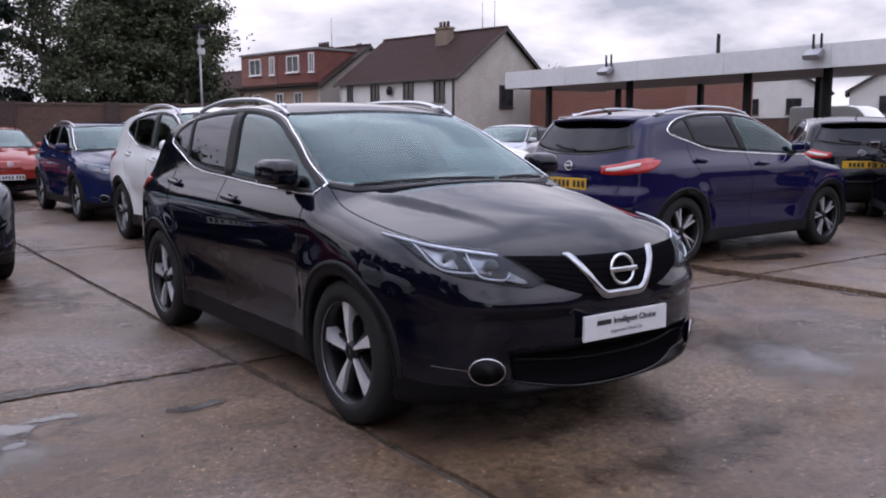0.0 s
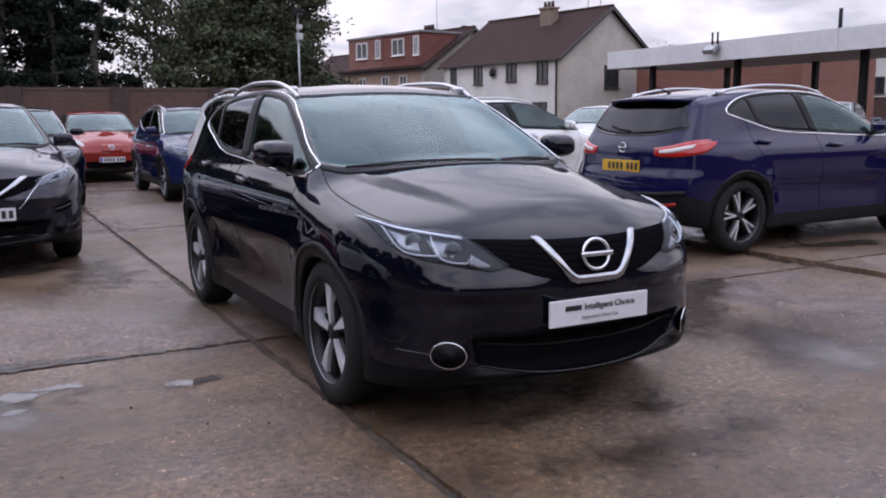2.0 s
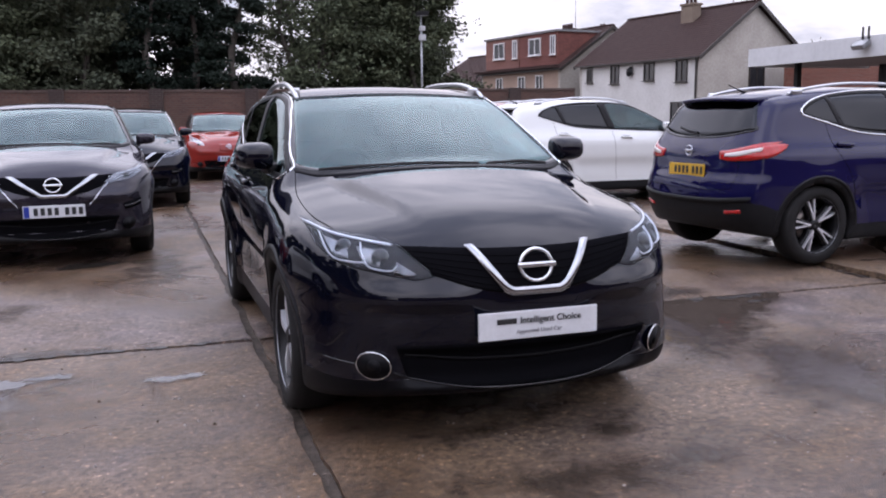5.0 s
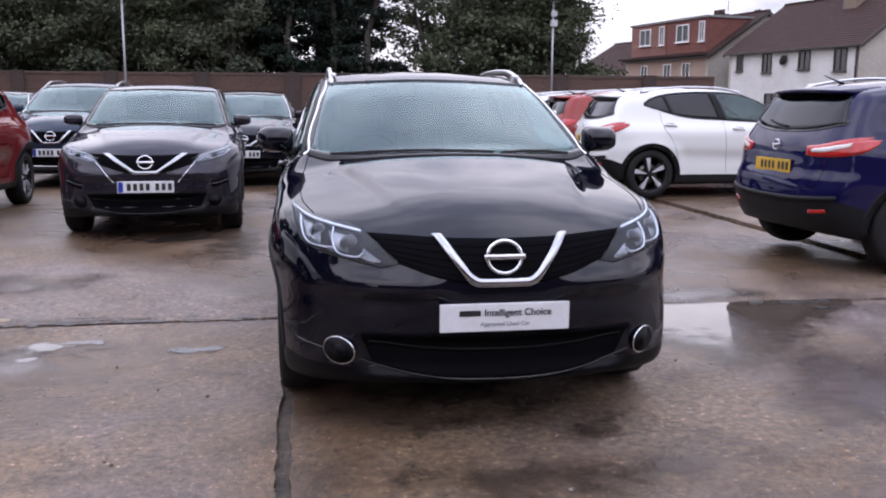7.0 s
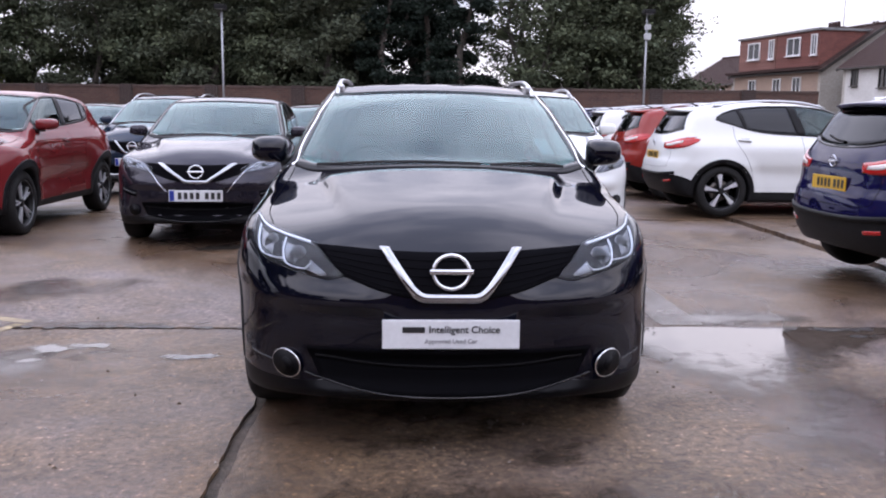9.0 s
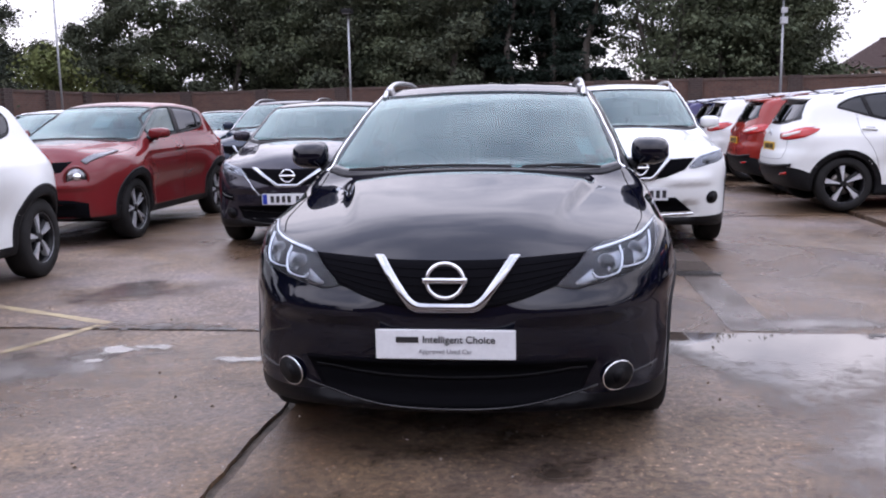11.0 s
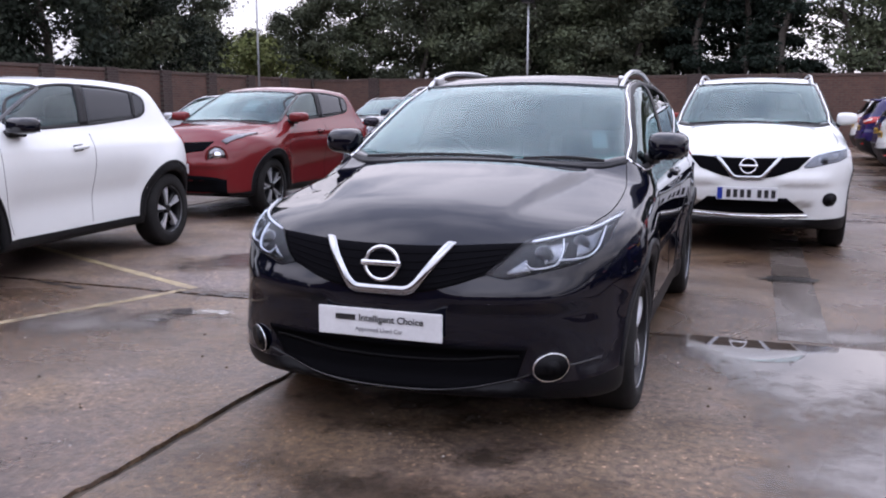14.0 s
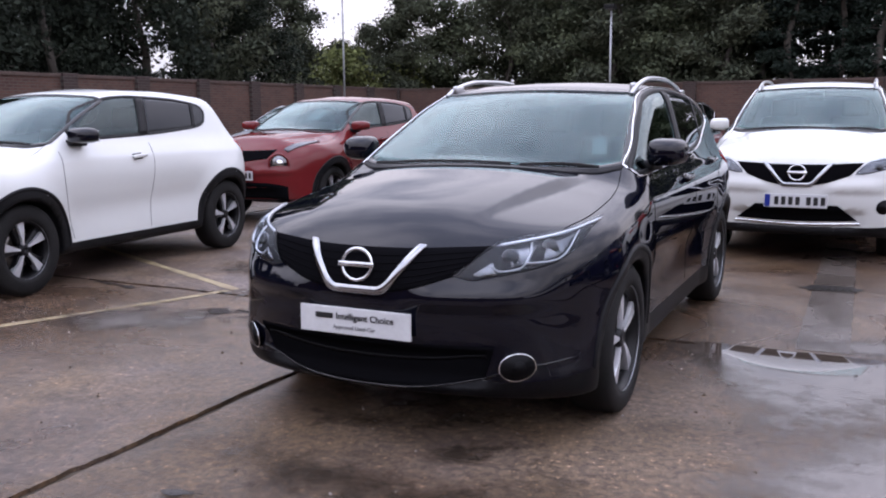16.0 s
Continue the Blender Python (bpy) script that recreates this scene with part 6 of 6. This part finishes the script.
def gable_house(place, half, length, eave, ridge, wall_mat, gable_mat, name, label):
    h = thing(name, label, "house", place, "houses beyond the yard")
    for x in (-half + 0.12, half - 0.12):
        part("wall", box((x, length / 2, eave / 2), (0.24, length - 0.5, eave)), wall_mat, h, "rendered long wall")
    for y in (0, length - 0.25):
        bm = bmesh.new()
        bot = bm.faces.new([bm.verts.new(p) for p in ((-half, y, 0), (half, y, 0), (half, y, eave), (0, y, ridge - 0.1), (-half, y, eave))])
        up = bmesh.ops.extrude_face_region(bm, geom=[bot])["geom"]
        bmesh.ops.translate(bm, verts=[q for q in up if isinstance(q, bmesh.types.BMVert)], vec=(0, 0.25, 0))
        part("gable_wall", bm, gable_mat, h, "weathered rendered gable wall")
    slope = math.hypot(half, ridge - eave)
    n = 24
    for s in (-1, 1):
        roof_slope = new("roof")
        roof_slope.parent = h
        verts, faces = [], []
        for i in range(n):
            t0, t1 = i / n * 1.06, (i + 1.08) / n * 1.06
            lift = 0.035
            for t, up in ((t0, 0.10), (t1, 0.10 + lift), (t1, 0.02)):
                x, z = s * half * t, ridge - (ridge - eave) * t + up
                verts += [(x, -0.35, z), (x, length + 0.35, z)]
            o = i * 6
            faces += [(o, o + 1, o + 3, o + 2), (o + 2, o + 3, o + 5, o + 4)]
        put("tile_course", mesh_from("tile_course", verts, faces, False), TILE, roof_slope, "overlapping courses of brown tiles")
        ang = math.atan2(ridge - eave, half)
        for y in (-0.36, length + 0.36):
            bmq = bmesh.new()
            box_bm(bmq, (0, 0, 0), (slope * 1.06, 0.05, 0.22))
            ob = part("barge_board", bmq, DARK_FRAME, roof_slope, "dark barge board")
            ob.matrix_basis = pose(s * half * 0.53, y, (ridge + eave) / 2 - 0.02 - (ridge - eave) * 0.03, 0, s * math.degrees(ang), 0)
        part("gutter", box((s * (half * 1.06 + 0.04), length / 2, eave - (ridge - eave) * 0.06 + 0.04), (0.12, length + 0.6, 0.1), 0, 0.02), DARK_FRAME, roof_slope)
    part("ridge_tiles", box((0, length / 2, ridge + 0.13), (0.26, length + 0.7, 0.12), 0, 0.04), TILE, h)
    return h


def chimney(parent, x, y, z, h, mat_, pots=3):
    c = part("chimney", box((x, y, z + h / 2), (0.7, 1.1, h), 0, 0.02), mat_, parent, "rendered chimney stack")
    part("chimney_cap", box((x, y, z + h), (0.85, 1.25, 0.14), 0, 0.02), mat_, c)
    for i in range(pots):
        put("chimney_pot", mesh_from("chimney_pot", *tube([(x, y - 0.35 + 0.35 * i, z + h), (x, y - 0.35 + 0.35 * i, z + h + 0.45)], [0.12, 0.10], 10)), TILE, c)


HOUSES = pose(35.23, 41.43, 0, 0, 0, 10.44)
white_house = gable_house(HOUSES, 4.73, 11.46, 4.9, 8.2, WHITE_WALL, RENDER, "white_house", "two-storey white rendered house with a brown tiled gable roof")
for y, w, h, z in ((1.37, 0.9, 1.25, 4.0), (4.27, 0.9, 1.05, 4.1), (7.62, 0.8, 1.15, 4.05), (10.3, 0.55, 1.0, 4.15), (1.6, 1.2, 1.2, 1.5), (7.0, 1.2, 1.2, 1.5)):
    house_window(white_house, pose(-4.75, y, z), w, h, DARK_FRAME)
house_window(white_house, pose(0.3, -0.02, 3.75), 1.3, 1.4, DARK_FRAME, "y")
chimney(white_house, -1.1, 4.4, 6.9, 1.6, BROWN_RENDER, 3)
part("satellite_dish", (lambda b: (bmesh.ops.create_cone(b, cap_ends=True, segments=20, radius1=0.32, radius2=0.05, depth=0.12, matrix=pose(-4.95, 6.0, 4.2, 0, -80, 0)), b)[1])(bmesh.new()), PLASTIC, white_house, "dark satellite dish")
part("downpipe", box((-4.8, 0.12, 2.45), (0.1, 0.1, 4.9), 0, 0.02), DARK_FRAME, white_house, "dark downpipe")
for y in (1.2, 2.3):
    put("aerial", mesh_from("aerial", *tube([(0.5, y, 8.2), (0.5, y, 10.2)], 0.025, 6)), GALV, white_house, "thin roof aerial")

brick_house = gable_house(HOUSES @ pose(0, 13.8, 0), 4.73, 11.0, 4.9, 8.0, PINK_WALL, RENDER, "brick_house", "terraced house with a red tile-hung flat dormer and buff walls")
for a, b, m_, tag in ((0.45, 5.4, TILE_HUNG, "red tile-hung dormer"), (5.5, 10.4, bricks("pale_tile_hanging", (0.20, 0.085, 0.065), (0.25, 0.115, 0.09), (0.12, 0.06, 0.05), 1.3), "pale red tile-hung dormer")):
    dormer = part("dormer", box((-2.6, (a + b) / 2, 6.35), (4.1, b - a, 2.4)), m_, brick_house, tag)
    part("dormer_roof", box((-2.6, (a + b) / 2, 7.62), (4.4, b - a + 0.25, 0.16), 0, 0.02), FLASHING, dormer, "flat felt roof")
    mid = (a + b) / 2
    for y, w in ((mid + 0.4, 1.5), (a + 0.55, 0.55)):
        house_window(dormer, pose(-4.68, y, 6.6), w, 1.2 if w > 1 else 1.35, FRAME)
for y in (2.6, 5.0, 8.2):
    house_window(brick_house, pose(-4.75, y, 3.9), 0.9, 1.0, FRAME)
part("pent_roof", box((-5.0, 5.5, 4.95), (0.9, 11.2, 0.16), 0, 0.02), TILE, brick_house, "narrow tiled pent roof")
chimney(brick_house, 0.0, 5.2, 7.8, 0.45, PIER_BRICK, 4)
chimney(brick_house, 0.4, 1.6, 7.7, 0.2, PIER_BRICK, 2)
put("aerial", mesh_from("aerial", *tube([(0.2, 4.6, 8.0), (0.2, 4.6, 10.6)], 0.03, 6)), GALV, brick_house, "thin roof aerial")
grey_house = gable_house(HOUSES @ pose(1.0, 27.0, 0), 4.4, 9.0, 4.4, 7.0, PINK_WALL, RENDER, "far_house", "far grey-roofed house half hidden by trees")
for y in (2.0, 5.5):
    house_window(grey_house, pose(-4.42, y, 3.4), 1.0, 1.1, FRAME)

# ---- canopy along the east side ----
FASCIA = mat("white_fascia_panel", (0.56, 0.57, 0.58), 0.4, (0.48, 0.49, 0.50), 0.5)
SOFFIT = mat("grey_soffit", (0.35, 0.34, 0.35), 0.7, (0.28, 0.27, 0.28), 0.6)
canopy = thing("forecourt_canopy", "long flat white canopy on dark posts with floodlights", "canopy", pose(0, 0, -0.02))
for i in range(9):
    y1 = 30.0 - i * 4.4
    part("fascia_panel", box((26.0, y1 - 2.2, 3.96), (0.10, 4.385, 0.82), 0, 0.006), FASCIA, canopy, "white fascia panel")
part("fascia_panel", box((29.6, 30.0, 3.96), (7.2, 0.1, 0.82), 0, 0.006), FASCIA, canopy, "white end fascia")
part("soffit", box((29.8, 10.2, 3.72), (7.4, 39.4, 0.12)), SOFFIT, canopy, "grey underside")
part("roof", box((29.8, 10.2, 4.28), (7.4, 39.4, 0.08)), FLASHING, canopy)
for y in (28.4, 23.0, 16.8, 13.4, 6.5, 0.0):
    for x in (27.5, 32.5):
        part("post", box((x, y, 1.85), (0.24, 0.24, 3.7), 0, 0.01), PLASTIC, canopy, "dark canopy post")
for y in (22.8, 12.9, 3.5):
    lampb = part("floodlight", box((0, 0, 0), (0.46, 0.62, 0.20), 0, 0.05), GALV, canopy, "grey tilted floodlight")
    lampb.matrix_basis = pose(25.68, y, 4.02, 0, -32, 0)
    part("lamp_glass", box((-0.02, 0, -0.105), (0.36, 0.5, 0.02), 0, 0.004), LAMP_GLASS, lampb, "dull glass")
    part("bracket", box((25.9, y + 0.15, 4.38), (0.06, 0.06, 0.7)), PLASTIC, canopy)
    part("bracket", box((25.9, y - 0.15, 4.38), (0.06, 0.06, 0.7)), PLASTIC, canopy)
shop = thing("brick_building", "low red brick building behind the canopy", "building", pose(39.5, 33.6, 0))
part("wall", box((0, 0, 2.3), (6.0, 13.0, 4.6)), RED_BRICK, shop)
part("roof", box((0, 0, 4.68), (6.4, 13.4, 0.16), 0, 0.02), FLASHING, shop)
for y in (-4, 2.5):
    house_window(shop, pose(-3.02, y, 1.6), 2.2, 1.4, FRAME)
far_wall = brick_wall("wall_east", (48.0, -24.0), (48.0, 38.0), 2.2, 4.0)
for x, y, turn in ((60.0, 37.6, -57), (63.0, 28.0, -60), (60.5, 18.5, -70)):
    cream = gable_house(pose(x, y, 0, 0, 0, turn), 4.2, 9.5, 4.4, 7.0, RENDER, WHITE_WALL, "cream_house", "far cream rendered house with a brown tiled roof")
    for wx in (-1.6, 1.6):
        house_window(cream, pose(wx, -0.02, 3.3), 1.1, 1.2, DARK_FRAME, "y")


def van(place, label):
    """A high-roofed panel van, nose towards -y."""
    v = thing("panel_van", label, "van", place)
    side = [(-2.45, 0.45), (-2.5, 0.75), (-2.42, 1.05), (-1.75, 1.28), (-1.15, 1.95), (-0.75, 2.38), (-0.3, 2.50), (2.3, 2.50), (2.45, 2.40), (2.5, 0.45)]
    bm = bmesh.new()
    face = bm.faces.new([bm.verts.new((-0.95, y, z)) for y, z in side])
    up = bmesh.ops.extrude_face_region(bm, geom=[face])["geom"]
    bmesh.ops.translate(bm, verts=[q for q in up if isinstance(q, bmesh.types.BMVert)], vec=(1.9, 0, 0))
    bmesh.ops.bevel(bm, geom=bm.edges[:], offset=0.07, segments=3, affect="EDGES", profile=0.6)
    part("body", bm, PAINT["white"], v, "white painted panel body")
    for s in (-1, 1):
        part("door_window", box((s * 0.945, -0.95, 1.55), (0.02, 0.85, 0.5), 0, 0.008), PANE, v, "dark cab window")
        part("rubbing_strip", box((s * 0.955, 0.6, 0.85), (0.03, 3.2, 0.10), 0, 0.01), PLASTIC, v)
        for y in (-1.6, 1.55):
            add_wheel(v, pose(s * 0.80, y, 0.345, 0, 0, 0 if s > 0 else 180), "twin", 0.345)
    screen = part("windscreen", box((0, 0, 0), (1.6, 0.02, 0.9), 0, 0.008), PANE, v, "dark windscreen")
    screen.matrix_basis = pose(0, -1.47, 1.63, -42)
    return v


van(pose(35.5, 17.0, -0.02, 0, 0, 4), "white high-roofed panel van beyond the canopy posts")
put_mast = thing("chimney_mast", "tall thin dark mast beyond the canopy", "mast", pose(52.9, 37.6, -0.02))
put("mast", mesh_from("mast", *tube([(0, 0, 0), (0, 0, 8.6)], [0.2, 0.14], 10)), PLASTIC, put_mast)

# ---- parked cars ----
grey_car = car_body("facelift", PAINT["violet"], pose(-2.36, 5.52, 0, 0, 0, 3), "parked_car", "dark violet-grey crossover facing out with a silver V grille", "twin", rails=False, chrome=False)
car_body("large", PAINT["white"], pose(1.25, 5.42, 0), "parked_car", "white large crossover with silver roof rails and chrome bumper bar", "twin")
car_body("hatch", PAINT["blue"], pose(5.34, 1.66, RAISED, 0, 0, 92), "parked_car", "ink-blue crossover with red tail lamps parked tail outwards", "twin")
red_car = car_body("small", PAINT["red"], pose(-5.2, 5.55, 0), "parked_car", "dark red small crossover with round headlamps", "twin", rails=False, chrome=False)
car_body("small", PAINT["white"], pose(-4.82, 0.52, 0, 0, 0, 4), "parked_car", "white small crossover with black door mirrors", "small", rails=False, chrome=False, mirror=PAINT["black"])
car_body("facelift", PAINT["white"], pose(5.45, 7.15, RAISED, 0, 0, 90), "parked_car", "white crossover parked tail outwards with black arches", "star", chrome=False)
car_body("hatch", PAINT["navy"], pose(1.35, 11.05, 0), "parked_car", "navy blue crossover with silver roof rails", "twin")
car_body("facelift", PAINT["black"], pose(-1.65, 10.95, 0), "parked_car", "black crossover behind the first row", "twin", rails=False)
car_body("electric", PAINT["orange"], pose(0.35, 16.8, 0), "parked_car", "orange-red electric hatchback with a closed nose", "twin", rails=False, chrome=False)
car_body("large", PAINT["slate"], pose(-4.5, 10.95, 0), "parked_car", "slate-blue large crossover with silver grille V", "twin")
car_body("hatch", PAINT["silver"], pose(-8.0, 9.0, 0), "parked_car", "silver hatchback with a dark windscreen", "twin", rails=False)
car_body("hatch", PAINT["grey"], pose(-7.0, 14.6, 0), "parked_car", "grey hatchback in the back row", "twin", rails=False)
ROW = [("facelift", "orange", 9.7, 5.5, "orange-red crossover parked tail outwards"), ("facelift", "white", 12.2, 5.4, "white crossover further along the row"), ("hatch", "navy", 14.7, 5.6, "navy blue crossover in the far row"), ("hatch", "purple", 17.1, 5.5, "violet-blue crossover in the far row"), ("facelift", "white", 19.6, 5.6, "white crossover near the end of the row")]
for kind, col, y, x, lab in ROW:
    car_body(kind, PAINT[col], pose(x, y, RAISED, 0, 0, 90), "parked_car", lab, "twin", chrome=False, group="cars in the far row")
car_body("hatch", PAINT["black"], pose(11.5, 3.55, RAISED, 0, 0, 130), "parked_car", "black hatchback with its tail to the yard", "twin", rails=False)
car_body("electric", PAINT["black"], pose(9.75, 0.85, RAISED, 0, 0, 125), "parked_car", "black rounded hatchback with a yellow plate", "twin", rails=False, chrome=False)
car_body("electric", PAINT["silver"], pose(12.5, 13.5, RAISED, 0, 0, -60), "parked_car", "silver car in the next row", "twin", rails=False)
car_body("hatch", PAINT["grey"], pose(15.5, 9.0, RAISED, 0, 0, -60), "parked_car", "dark grey car under the canopy edge", "twin", rails=False)
car_body("large", PAINT["white"], pose(24.0, 11.0, RAISED, 0, 0, -80), "parked_car", "white car beside the canopy posts", "twin")

put("windscreen_notice", mesh_from("windscreen_notice", *bevelled_box((0.30, 0.10, 0.002), 0.0008, 1), False), PAPER, grey_car, "pale sheet on the dashboard", pose(0.42, -0.86, 1.135, -14, 0, 8))
put("windscreen_notice", mesh_from("windscreen_notice", *bevelled_box((0.22, 0.002, 0.28), 0.0008, 1), False), PAPER, red_car, "pale sheet behind the windscreen", pose(0.10, -0.50, 1.31, -62, 0, 0))
